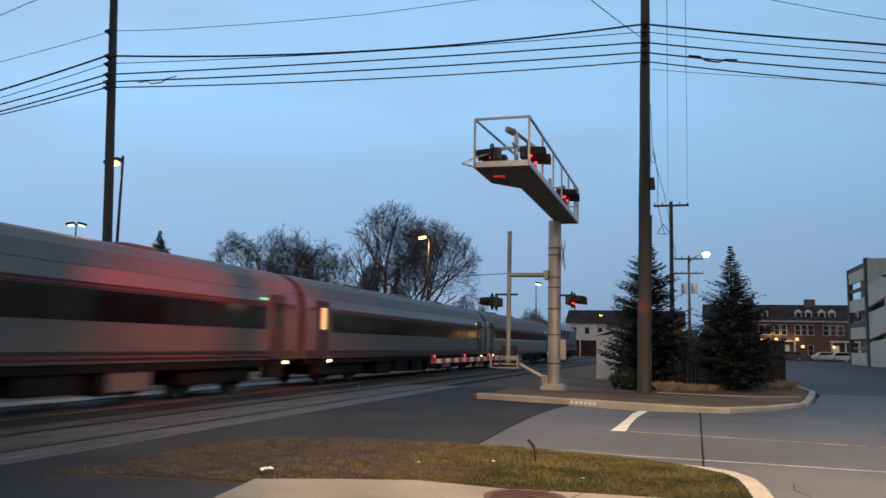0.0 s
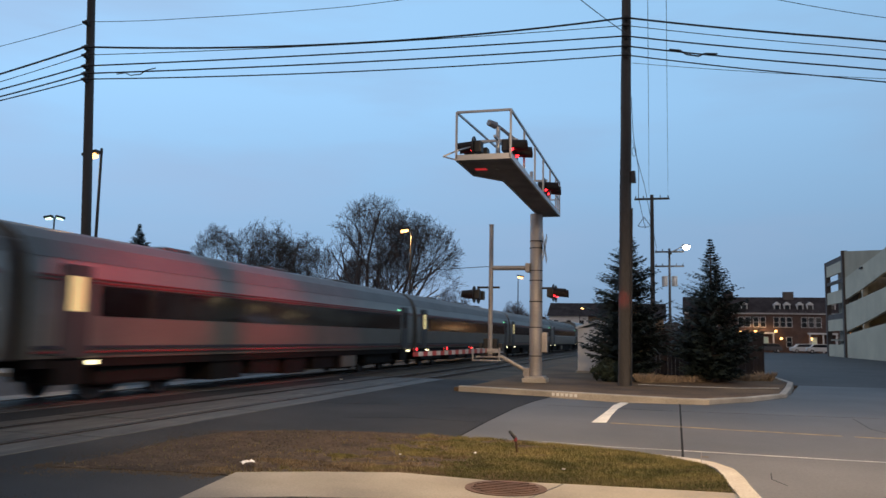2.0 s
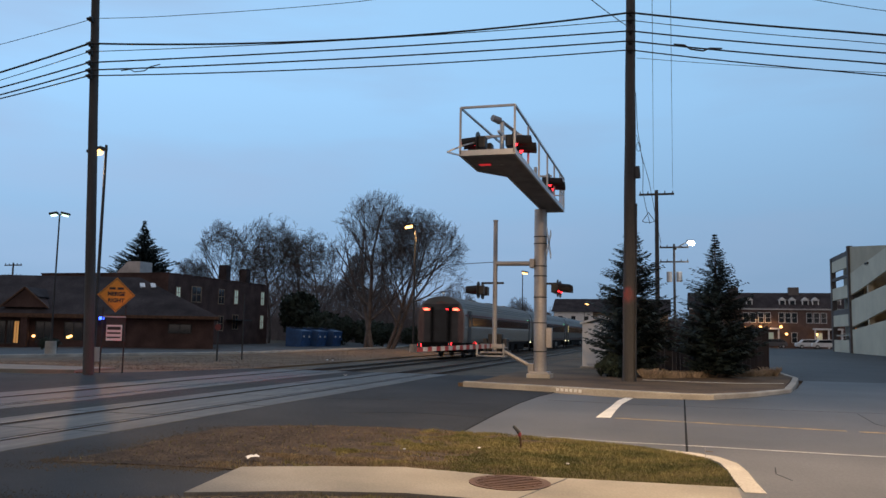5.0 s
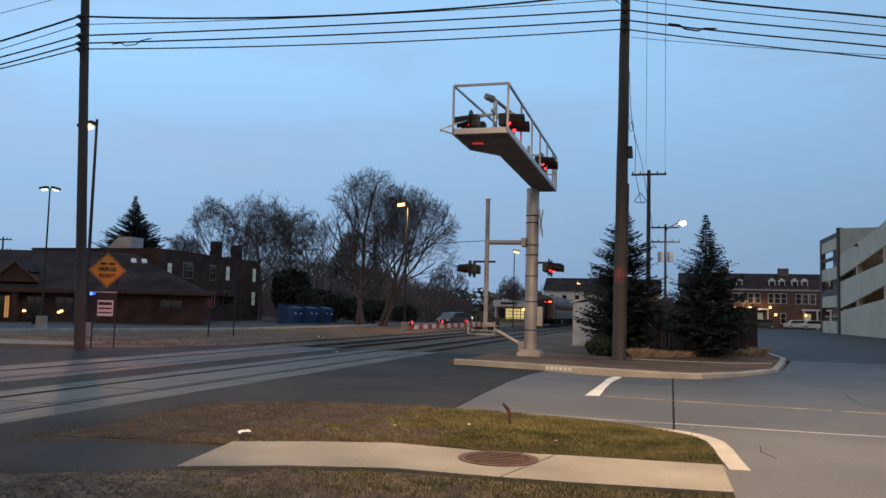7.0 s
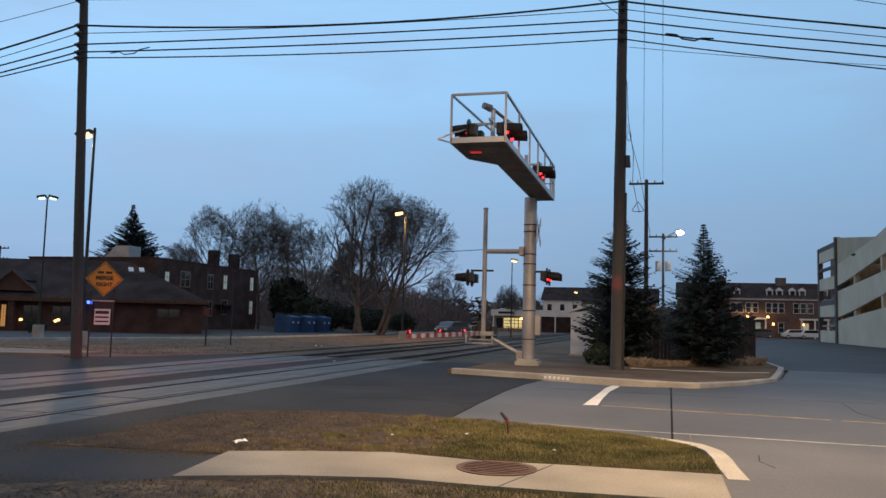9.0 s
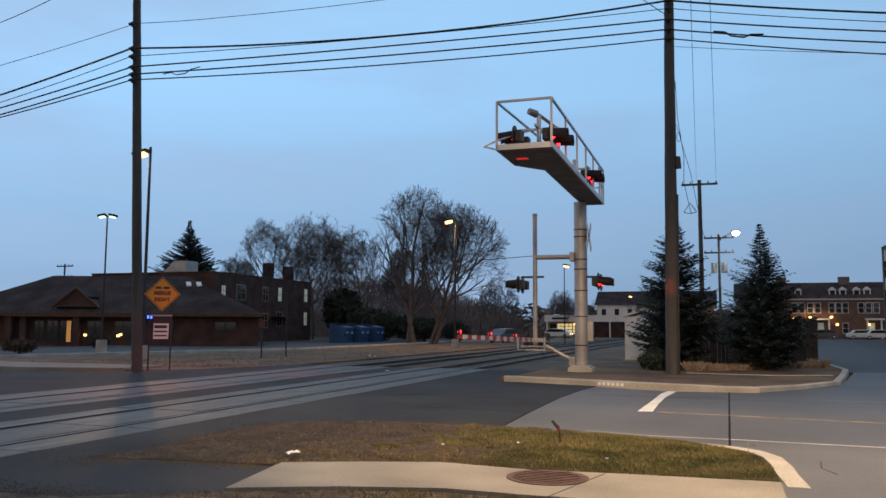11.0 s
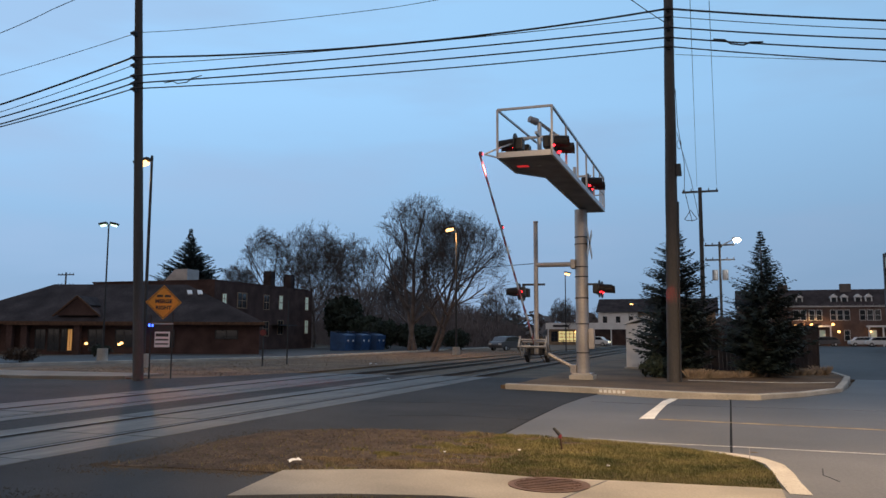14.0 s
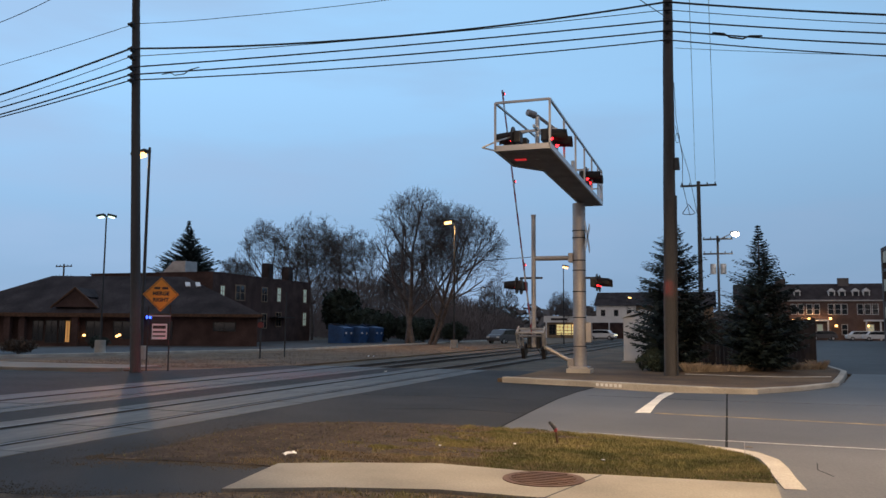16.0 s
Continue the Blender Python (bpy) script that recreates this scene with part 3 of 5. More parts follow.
def signal_pair(t, place, face, arm_axis="x"):
    """Two red lamps back to back pairs: backplate, visor, lens, facing along +x or -x by face."""
    x, y, z = place
    head = part("signal_head", boxed(x - 0.10, x + 0.10, y - 0.16, y + 0.16, z - 0.16, z + 0.16, 0.03), BLACK, t)
    part("backplate", tubed((x + face * 0.10, y, z), (x + face * 0.13, y, z), 0.30, 0.30, 24), BLACK, head)
    part("lens", tubed((x + face * 0.13, y, z), (x + face * 0.19, y, z), 0.14, 0.10, 20), GLOW_RED, head, "glowing red lens")
    vis = bmesh.new()
    n, rows = 14, []
    for d, drop in ((0.13, 0.0), (0.55, 0.09)):
        rows.append([vis.verts.new((x + face * d, y + math.cos(a) * 0.175, z + math.sin(a) * 0.175 - drop * 0.4)) for a in [radians(-30 + 240 * j / n) for j in range(n + 1)]])
    for j in range(n):
        vis.faces.new((rows[0][j], rows[0][j + 1], rows[1][j + 1], rows[1][j]))
    bmesh.ops.solidify(vis, geom=vis.faces[:], thickness=0.008)
    part("visor", vis, BLACK, head)
    return head


MX, MY = -4.37, 28.2
cs = thing("cantilever_signal", (MX, MY, 0.1), "grey steel cantilever railway signal with a railed walkway over the street", "railway signal")
part("foundation", boxed(-0.42, 0.42, -0.42, 0.42, -0.1, 0.16, 0.03), KERB, cs, "concrete footing")
part("base_plate", boxed(-0.34, 0.34, -0.34, 0.34, 0.16, 0.22, 0.01), GALV, cs)
part("mast", tubed((0, 0, 0.22), (0, 0, 5.95), 0.225, 0.215, 28), GALV, cs, smooth=False)
for z in (0.9, 1.9, 2.8, 3.55, 3.9, 4.7, 4.95):
    part("band", tubed((0, 0, z), (0, 0, z + 0.035), 0.236, 0.236, 24), DARK, cs)
part("conduit", tubed((0.17, 0.2, 0.2), (0.17, 0.2, 5.9), 0.035, 0.035, 8), GALV, cs)
part("control_box", boxed(0.22, 0.42, -0.1, 0.15, 1.05, 1.75, 0.02), GALV, cs)
# walkway: narrow along the arm, wide at its end
Z0 = 6.0
deck = part("deck", slab(bmesh.new(), [(0.72, 0.85), (0.72, -8.9), (-0.68, -8.9), (-0.68, -6.9), (-0.02, -6.0), (-0.02, 0.85)], Z0, Z0 + 0.05), DECK, cs, "dark grating deck")
for a, b in (((0.72, 0.85), (0.72, -8.9)), ((0.72, -8.9), (-0.68, -8.9)), ((-0.68, -8.9), (-0.68, -6.9)), ((-0.68, -6.9), (-0.02, -6.0)), ((-0.02, -6.0), (-0.02, 0.85)), ((-0.02, 0.85), (0.72, 0.85))):
    part("toe_board", bar(bmesh.new(), (*a, Z0 + 0.04), (*b, Z0 + 0.04), 0.05, 0.14), ALU, cs)
RT = Z0 + 1.22
posts = [(0.72, y) for y in (0.85, 0.35, -0.2, -1.7, -3.3, -5.0, -6.9, -8.9)] + [(-0.68, -8.9), (-0.02, 0.85)]
for x, y in posts:
    part("rail_post", bar(bmesh.new(), (x, y, Z0), (x, y, RT), 0.05, 0.05), ALU, cs)
for a, b in (((0.72, 0.85), (0.72, -8.9)), ((0.72, -8.9), (-0.68, -8.9)), ((-0.02, 0.85), (0.72, 0.85))):
    part("handrail", bar(bmesh.new(), (*a, RT), (*b, RT), 0.055, 0.055), ALU, cs)
for a, b in (((0.72, 0.85), (0.72, -0.2)), ((-0.02, 0.85), (0.72, 0.85))):
    part("mid_rail", bar(bmesh.new(), (*a, Z0 + 0.6), (*b, Z0 + 0.6), 0.04, 0.04), ALU, cs)
part("mid_rail", bar(bmesh.new(), (-0.68, -8.9, RT), (-0.05, -7.0, Z0 + 0.75), 0.045, 0.045), ALU, cs)
for a, b in (((-0.68, -8.6, Z0 + 0.32), (-1.08, -8.7, Z0 + 0.14)), ((-1.08, -8.7, Z0 + 0.14), (-0.68, -8.3, Z0 + 0.08)), ((-0.68, -8.6, Z0 + 0.32), (-0.15, -7.4, Z0 + 0.8))):
    part("outrigger", bar(bmesh.new(), a, b, 0.035, 0.035), ALU, cs)
# signal standards on the walkway
for y, h in ((-7.55, 1.15), (-1.9, 1.1)):
    part("signal_standard", tubed((0.12, y, Z0), (0.12, y, Z0 + h), 0.06, 0.06, 12), ALU, cs)
    part("crossarm", bar(bmesh.new(), (-0.42, y, Z0 + 0.78), (0.66, y, Z0 + 0.78), 0.06, 0.06), ALU, cs)
    part("crossarm", bar(bmesh.new(), (0.12, y - 0.45, Z0 + 0.8), (0.12, y + 0.45, Z0 + 0.8), 0.06, 0.06), ALU, cs)
# no lamp here: a glowing strip imitates signal light on the deck's underside
part("deck_red_spill", boxed(-0.46, -0.16, -7.75, -7.55, Z0 - 0.014, Z0 - 0.003), GLOW_DIM_RED, cs, "glowing strip standing in for red signal light on the deck")
part("bell", tubed((0.05, -7.55, Z0 + 1.2), (-0.1, -7.75, Z0 + 1.24), 0.10, 0.085, 16), DECK, cs, "grey warning bell")
part("bell_arm", bar(bmesh.new(), (0.1, -7.5, Z0 + 1.2), (0.62, -7.1, Z0 + 0.8), 0.065, 0.065), DECK, cs)
for y in (-7.95, -7.15):
    signal_pair(cs, (-0.32, y, Z0 + 0.52), -1)
    signal_pair(cs, (0.42, y, Z0 + 0.52), 1)
for y in (-2.2, -1.5):
    signal_pair(cs, (0.50, y, Z0 + 0.5), 1)
# lower pair on the mast and crossbuck
part("crossarm", bar(bmesh.new(), (0.1, 0, 3.30), (0.75, -0.05, 3.30), 0.07, 0.07), DARK, cs)
for y in (-0.34, 0.34):
    signal_pair(cs, (0.55, y, 3.12), 1)
for s in (-1, 1):
    part("crossbuck_blade", bar(bmesh.new(), (0.30, -0.55, 4.75 - s * 0.45), (0.30, 0.55, 4.75 + s * 0.45), 0.02, 0.22), WHITE, cs, "white crossing blade seen edge on")
# bracketed gate mast
GX = -1.62
part("bracket_pipe", tubed((-0.2, 0, 4.02), (GX, -0.05, 4.02), 0.085, 0.085, 14), GALV, cs)
part("pipe_clamp", boxed(-0.36, -0.2, -0.2, 0.2, 3.86, 4.18, 0.02), GALV, cs)
part("brace_pipe", tubed((-0.2, 0, 0.33), (GX + 0.3, -0.05, 0.92), 0.07, 0.07, 12), GALV, cs)
part("brace_clamp", boxed(-0.42, -0.2, -0.16, 0.16, 0.2, 0.5, 0.02), GALV, cs)
part("gate_mast", tubed((GX, -0.05, 0.85), (GX, -0.05, 5.55), 0.085, 0.08, 16), GALV, cs)
part("cap", tubed((GX, -0.05, 5.55), (GX, -0.05, 5.6), 0.095, 0.095, 16), GALV, cs)
part("crossarm", bar(bmesh.new(), (GX - 0.5, -0.05, 3.32), (GX + 0.32, -0.05, 3.32), 0.07, 0.07), DARK, cs)
for y in (-0.38, 0.30):
    signal_pair(cs, (GX - 0.42, y, 3.05), -1)
part("gate_mechanism", boxed(GX - 0.25, GX + 0.25, -0.05, 0.32, 0.82, 1.5, 0.03), DARK, cs)
part("hanging_cable", tubed((GX + 0.1, -0.05, 0.85), (GX + 0.3, -0.05, 0.55), 0.015, 0.015, 6), DARK, cs)
part("guide_wire", tubed((GX, -0.05, 4.08), (GX - 2.6, 1.5, 4.1), 0.012, 0.012, 6), DARK, cs)
red_beam = lamp("signal_beam", (MX - 0.95, MY - 7.95, Z0 + 0.62), 3000, RED, 0.12, (-12.2, 17.6, 2.9), 46, 1.0)
red_beam_far = lamp("signal_beam", (MX - 0.95, MY - 7.15, Z0 + 0.62), 3300, RED, 0.12, (-12.2, 23.6, 2.3), 40, 1.0)
red_beam_right = lamp("signal_beam", (MX + 1.1, MY - 7.15, Z0 + 0.5), 3000, RED, 0.05, (-1.32, 27.5, 3.0), 4.5, 1.0)
red_beam_low = lamp("signal_beam", (MX + GX - 1.0, MY - 0.1, 3.1), 150, RED, 0.15, (-16.0, 28.5, 2.0), 70, 0.7)

# ---- gate arm, turning about its pivot ----
PIVOT = (MX + GX, MY - 0.22, 1.18)
gate = thing("crossing_gate_arm", PIVOT, "red and white striped crossing gate arm with red lamps", "gate arm")
ARM = 8.95
for i in range(21):
    y0 = 0.3 + i * (ARM - 0.3) / 21
    y1 = y0 + (ARM - 0.3) / 21
    hw = 0.075 - 0.022 * i / 21
    part("stripe", boxed(-0.012, 0.012, -y1, -y0, -hw, hw), (ARM_WHITE if i % 2 else REDPAINT), gate)
for y in (2.9, 5.9, 8.8):
    lm = part("arm_lamp", boxed(-0.035, 0.035, -y - 0.05, -y + 0.05, 0.06, 0.18, 0.01), BLACK, gate)
    part("lens", tubed((-0.042, -y, 0.12), (0.042, -y, 0.12), 0.034, 0.034, 12), GLOW_RED, lm, "glowing red lamp lens")
for sx in (-0.36, 0.36):
    part("counterweight_arm", boxed(sx - 0.025, sx + 0.025, -0.35, 0.6, -0.05, 0.05), GALV, gate)
    part("counterweight", boxed(sx - 0.07, sx + 0.07, 0.18, 0.62, -0.2, 0.26, 0.02), BLACK, gate)
# pale guard frame round the mechanism, fixed to the arm
for z in (-0.34, -0.05):
    part("guard_rail", bar(bmesh.new(), (-0.47, -0.52, z), (0.47, -0.52, z), 0.05, 0.05), GUARD, gate, "pale worn guard bar")
    for sx in (-0.47, 0.47):
        part("guard_rail", bar(bmesh.new(), (sx, -0.52, z), (sx, 0.12, z), 0.045, 0.045), GUARD, gate, "pale worn guard bar")
for sx in (-0.47, 0.47):
    part("guard_post", bar(bmesh.new(), (sx, -0.52, -0.36), (sx, -0.52, 0.1), 0.05, 0.05), GUARD, gate, "pale worn guard bar")
part("yoke", boxed(-0.40, 0.40, -0.42, -0.34, -0.07, 0.07, 0.01), GALV, gate)
part("yoke", boxed(-0.40, 0.40, -0.36, -0.30, -0.25, -0.19, 0.01), GALV, gate)

# ---- train ----


def coach_profile():
    pts = [(-1.42, 1.0), (-1.48, 1.25), (-1.5, 1.9), (-1.48, 2.7), (-1.40, 3.1), (-1.18, 3.48), (-0.8, 3.72), (-0.35, 3.84)]
    return pts + [(-x, z) for x, z in pts[::-1]]


def truck(t, yc):
    tr = part("truck", boxed(-1.22, 1.22, yc - 1.75, yc + 1.75, 0.36, 0.86, 0.08), UNDER, t)
    for dy in (-1.3, 1.3):
        for sx in (-1, 1):
            part("wheel", tubed((sx * 0.69, yc + dy, 0.47), (sx * 0.83, yc + dy, 0.47), 0.46, 0.44, 20), DARK, tr)
            part("axle_box", boxed(sx * 0.95 - 0.12, sx * 0.95 + 0.12, yc + dy - 0.2, yc + dy + 0.2, 0.3, 0.68, 0.03), UNDER, tr)


def coach(fluted, tail=False):
    name = "passenger_coach"
    lab = ("fluted stainless passenger coach with glowing red tail lamps" if tail else
           "fluted stainless passenger coach with a dark window band" if fluted else "smooth silver passenger coach with red stripes and a dark window band")
    t = thing(name, (0, 0, 0), lab, "train car", "coaches of the train")
    L = 25.5
    skin = STAINLESS if fluted else SILVER
    body = part("body", extrude_profile(bmesh.new(), coach_profile(), 0.06, L - 0.06), skin, t, smooth=False)
    roof = bmesh.new()
    rp_ = [(-1.415, 3.1), (-1.195, 3.49), (-0.81, 3.735), (-0.35, 3.86), (0.35, 3.86), (0.81, 3.735), (1.195, 3.49), (1.415, 3.1), (1.30, 3.1), (0, 3.6), (-1.30, 3.1)]
    part("roof", extrude_profile(roof, rp_, 0.04, L - 0.04), ROOF_GREY, t)
    for sx in (-1, 1):
        w0, w1 = (2.05, 2.62) if fluted else (1.92, 2.60)
        part("window_band", boxed(min(sx * 1.47, sx * 1.512), max(sx * 1.47, sx * 1.512), 2.1, L - 2.1, w0, w1), COACH_GLASS, t)
        n = 11
        for i in range(n):
            y0 = 2.9 + i * (L - 5.8) / n
            part("window", boxed(min(sx * 1.50, sx * 1.52), max(sx * 1.50, sx * 1.52), y0 + 0.12, y0 + (L - 5.8) / n - 0.12, w0 + 0.07, w1 - 0.07, 0.006), COACH_GLASS, t)
        for z0, z1, mt in (((2.66, 2.76, STRIPE_RED), (1.95, 1.99, WHITE)) if fluted else ((2.63, 2.67, STRIPE_RED), (2.71, 2.75, STRIPE_RED), (1.21, 1.27, STRIPE_BLUE), (1.11, 1.155, STRIPE_RED))):
            part("stripe", boxed(min(sx * 1.40, sx * 1.513), max(sx * 1.40, sx * 1.513), 0.3, L - 0.3, z0, z1), mt, t)
        for ya in (0.95, L - 1.85):
            dr = part("door", boxed(min(sx * 1.47, sx * 1.516), max(sx * 1.47, sx * 1.516), ya, ya + 0.9, 1.02, 3.0, 0.01), COACH_DOOR, t)
            part("door_window", boxed(min(sx * 1.5, sx * 1.524), max(sx * 1.5, sx * 1.524), ya + 0.25, ya + 0.65, 2.0, 2.75), GLOW_STORE if ya < 2 and not fluted else COACH_GLASS, dr)
            part("step", boxed(min(sx * 1.2, sx * 1.47), max(sx * 1.2, sx * 1.47), ya, ya + 0.9, 0.45, 0.95), UNDER, t)
            if tail and ya < 2:
                continue
            part("step_light", boxed(min(sx * 1.46, sx * 1.50), max(sx * 1.46, sx * 1.50), ya + 1.0, ya + 1.16, 0.86, 0.95), GLOW_MARKER, t, "lit step lamp")
        part("marker_light", boxed(min(sx * 1.42, sx * 1.53), max(sx * 1.42, sx * 1.53), L - 2.4, L - 2.25, 2.81, 2.86), GLOW_GREEN, t, "small lit marker lamp")
        if fluted:
            for k in range(9):
                z = 1.1 + k * 0.095
                part("flute", extrude_profile(bmesh.new(), [(sx * 1.44, z), (sx * 1.515, z + 0.02), (sx * 1.515, z + 0.05), (sx * 1.44, z + 0.07)], 2.2, L - 2.2), STAINLESS, t)
            for k, (rx, rz) in enumerate(((1.475, 2.84), (1.455, 2.94), (1.43, 3.04), (1.36, 3.2), (1.28, 3.34), (1.18, 3.49), (1.02, 3.60), (0.85, 3.71))):
                part("flute", bar(bmesh.new(), (sx * rx, 1.0, rz), (sx * rx, L - 1.0, rz), 0.05, 0.035), STAINLESS, t)
    for y0, y1 in ((0.0, 0.28), (L - 0.28, L)):
        part("end_gangway", boxed(-1.12, 1.12, y0 - (0.22 if not tail else 0.0), y1 + 0.22, 0.95, 3.42, 0.05), BELLOWS, t, "dark rubber gangway")
    for yy in (4.2, L - 4.2):
        truck(t, yy)
    for i in range(5):
        y0 = 7.2 + i * 2.3
        part("equipment_box", boxed(-1.3, 1.3, y0, y0 + 1.7 + 0.4 * math.sin(i * 3), 0.28 + 0.08 * (i % 2), 1.02, 0.03), UNDER, t)
    part("underframe", boxed(-1.38, 1.38, 0.3, L - 0.3, 0.80, 1.02), UNDER, t)
    part("underfloor_tank", boxed(-1.0, 1.0, 8.6, L - 10.5, 0.42, 0.95, 0.05), UNDER, t)
    for yb in ((L - 8.8,) if not fluted else (9.0,)):
        part("battery_box", boxed(-1.34, 1.34, yb, yb + 1.5, 0.34, 0.88, 0.03), SILVER, t, "pale grey underfloor box")
    part("coupler", boxed(-0.15, 0.15, -0.35, 0.4, 0.72, 0.98, 0.02), UNDER, t)
    for yy in (6, 12, 18):
        part("roof_vent", boxed(-0.45, 0.45, yy, yy + 1.4, 3.8, 3.93, 0.04), ROOF_GREY, t)
    if tail:
        part("end_wall", extrude_profile(bmesh.new(), [(x * 0.985, z - 0.02 if z > 3 else z) for x, z in coach_profile()], 0.05, 0.27), END_PAINT, t)
        part("end_door", boxed(-0.42, 0.42, -0.06, 0.02, 1.05, 3.05, 0.02), BLACK, t)
        part("buffer_beam", boxed(-1.35, 1.35, -0.02, 0.3, 0.75, 1.02, 0.03), UNDER, t)
        for sx in (-1, 1):
            part("tail_lamp", boxed(sx * 0.95 - 0.17, sx * 0.95 + 0.17, -0.03, 0.06, 2.98, 3.12, 0.02), GLOW_TAIL, t, "glowing red tail lamp")
            part("grab_rail", tubed((sx * 0.62, -0.06, 1.2), (sx * 0.62, -0.06, 2.6), 0.02, 0.02, 8), DARK, t)
            part("corner_panel", boxed(sx * 1.0 - 0.22, sx * 1.0 + 0.22, 0.02, 0.06, 1.2, 2.7, 0.01), END_PAINT, t)
            part("corner_post", boxed(sx * 0.56 - 0.09, sx * 0.56 + 0.09, -0.09, 0.05, 0.95, 3.2, 0.02), UNDER, t)
        part("tail_lamp", boxed(0.34, 0.6, -0.03, 0.06, 2.98, 3.1, 0.02), GLOW_RED, t, "dim red inner lamp")
    return t


def locomotive():
    t = thing("locomotive", (0, 0, 0), "grey diesel locomotive at the head of the train", "locomotive")
    prof = [(-1.4, 1.15), (-1.5, 1.3), (-1.5, 3.3), (-1.2, 3.9), (-0.7, 4.15)]
    part("body", extrude_profile(bmesh.new(), prof + [(-x, z) for x, z in prof[::-1]], 0.4, 18.0), SILVER, t)
    nose = bmesh.new()
    v = bmesh.ops.create_cube(nose, size=1)["verts"]
    bmesh.ops.transform(nose, verts=v, matrix=Matrix.Translation((0, 19.0, 2.5)) @ Matrix.Diagonal((2.9, 2.2, 2.7, 1)))
    for k in v:
        if k.co.y > 19 and k.co.z > 2.5:
            k.co.y -= 1.2
    part("nose", nose, SILVER, t)
    part("stripe", boxed(1.49, 1.515, 0.5, 18, 1.5, 1.9), STRIPE_BLUE, t)
    for i in range(5):
        part("grille", boxed(1.49, 1.52, 1.5 + i * 2.4, 3.2 + i * 2.4, 2.5, 3.2), DARK, t)
    part("fuel_tank", boxed(-1.25, 1.25, 7, 13, 0.35, 1.15, 0.1), UNDER, t)
    part("frame", boxed(-1.4, 1.4, 0.1, 19.5, 0.9, 1.15), UNDER, t)
    for yy in (3.4, 16.0):
        truck(t, yy)
    return t


TRAIN = [coach(True, True), coach(False)]
TRAIN += [copy_thing(TRAIN[1], Matrix()) for _ in range(2)] + [coach(True), locomotive()]

# ---- trees ----


def bare_tree(place, height, wide, seed, label, trunks=1, lean=(0, 0), r0=0.32, depth=5, low=0.55, side=0.0, fine=0.0105, kids=(8, 6, 5, 5, 4, 0)):
    """A leafless tree whose limbs fan out and end along a domed crown: trunk and limbs in one mesh, fine twigs in another."""
    rnd = random.Random(seed)
    t = thing("bare_tree", place, label, "tree", "leafless trees")
    out = {"trunk": ([], []), "crown": ([], [])}
    mid, up = height * low, height * (1 - low)
    LENGTH = (0.55, 0.42, 0.26, 0.16, 0.10, 0.055)
    KIDS = kids

    def seg(a, b, ra, rb, key, n):
        V, F = out[key]
        d = (b - a).normalized()
        u = d.orthogonal().normalized()
        w = d.cross(u)
        k = len(V)
        for p, r in ((a, ra), (b, rb)):
            for j in range(n):
                q = 2 * math.pi * j / n
                V.append(tuple(p + (u * math.cos(q) + w * math.sin(q)) * r))
        for j in range(n):
            F.append((k + j, k + (j + 1) % n, k + n + (j + 1) % n, k + n + j))

    def beyond(p):
        """How far p is out from the crown's middle; 1 on its dome."""
        wave = 1 + 0.10 * noise.noise(Vector((p.x * 0.5, p.y * 0.5, p.z * 0.5 + seed)))
        rise = (p.z - mid) / (up if p.z > mid else mid * 1.6)
        return math.sqrt(((p.x - side) / wide) ** 2 + (p.y / wide) ** 2 + rise ** 2) / wave

    def grow(p, d, length, r, lev):
        key, n = ("trunk", 7) if lev < 2 else ("crown", 4 if lev < 3 else 3)
        steps = 6 if lev < 1 else 5 if lev < 2 else 4 if lev < 4 else 2
        bend = 0.05 + 0.03 * lev
        lift = 0.0 if lev == 0 else 0.10 if lev < 3 else 0.02
        for i in range(steps):
            d = (d + Vector((rnd.gauss(0, bend), rnd.gauss(0, bend), rnd.gauss(0, bend) + lift))).normalized()
            q = p + d * (length / steps)
            rr = max(r * (1 - 0.55 / steps), fine)
            if lev and beyond(q) > (0.9 if lev < 3 else 1.0 if lev < 5 else 1.12):
                return
            seg(p, q, r, rr, key, n)
            p, r = q, rr
            first = 1
            if lev < depth and i >= first:
                share = KIDS[lev] / (steps - first)
                for _ in range(int(share) + (rnd.random() < share % 1)):
                    ax = d.orthogonal().normalized()
                    ax.rotate(Matrix.Rotation(rnd.uniform(0, 6.283), 3, d))
                    nd = (d * rnd.uniform(0.6, 1.0) + ax * (rnd.uniform(0.7, 1.2) if lev == 0 else rnd.uniform(0.45, 0.95))).normalized()
                    if nd.z < -0.15:
                        nd.z *= 0.3
                    grow(p, nd, height * LENGTH[lev + 1] * rnd.uniform(0.7, 1.15), max(r * rnd.uniform(0.42, 0.62), fine), lev + 1)
        if lev < depth:
            grow(p, d, height * LENGTH[lev + 1] * rnd.uniform(0.8, 1.1), max(r * 0.8, fine), lev + 1)

    for k in range(trunks):
        d = Vector((lean[0] + (rnd.gauss(0, 0.16) if trunks > 1 else 0), lean[1] + (rnd.gauss(0, 0.16) if trunks > 1 else 0), 1)).normalized()
        grow(Vector((rnd.uniform(-1, 1) * (trunks - 1) * 0.5, rnd.uniform(-1, 1) * (trunks - 1) * 0.4, -0.1)), d, height * LENGTH[0], r0, 0)
    for key in out:
        raw(key, out[key][0], out[key][1], BARK, t, smooth=True)
    return t


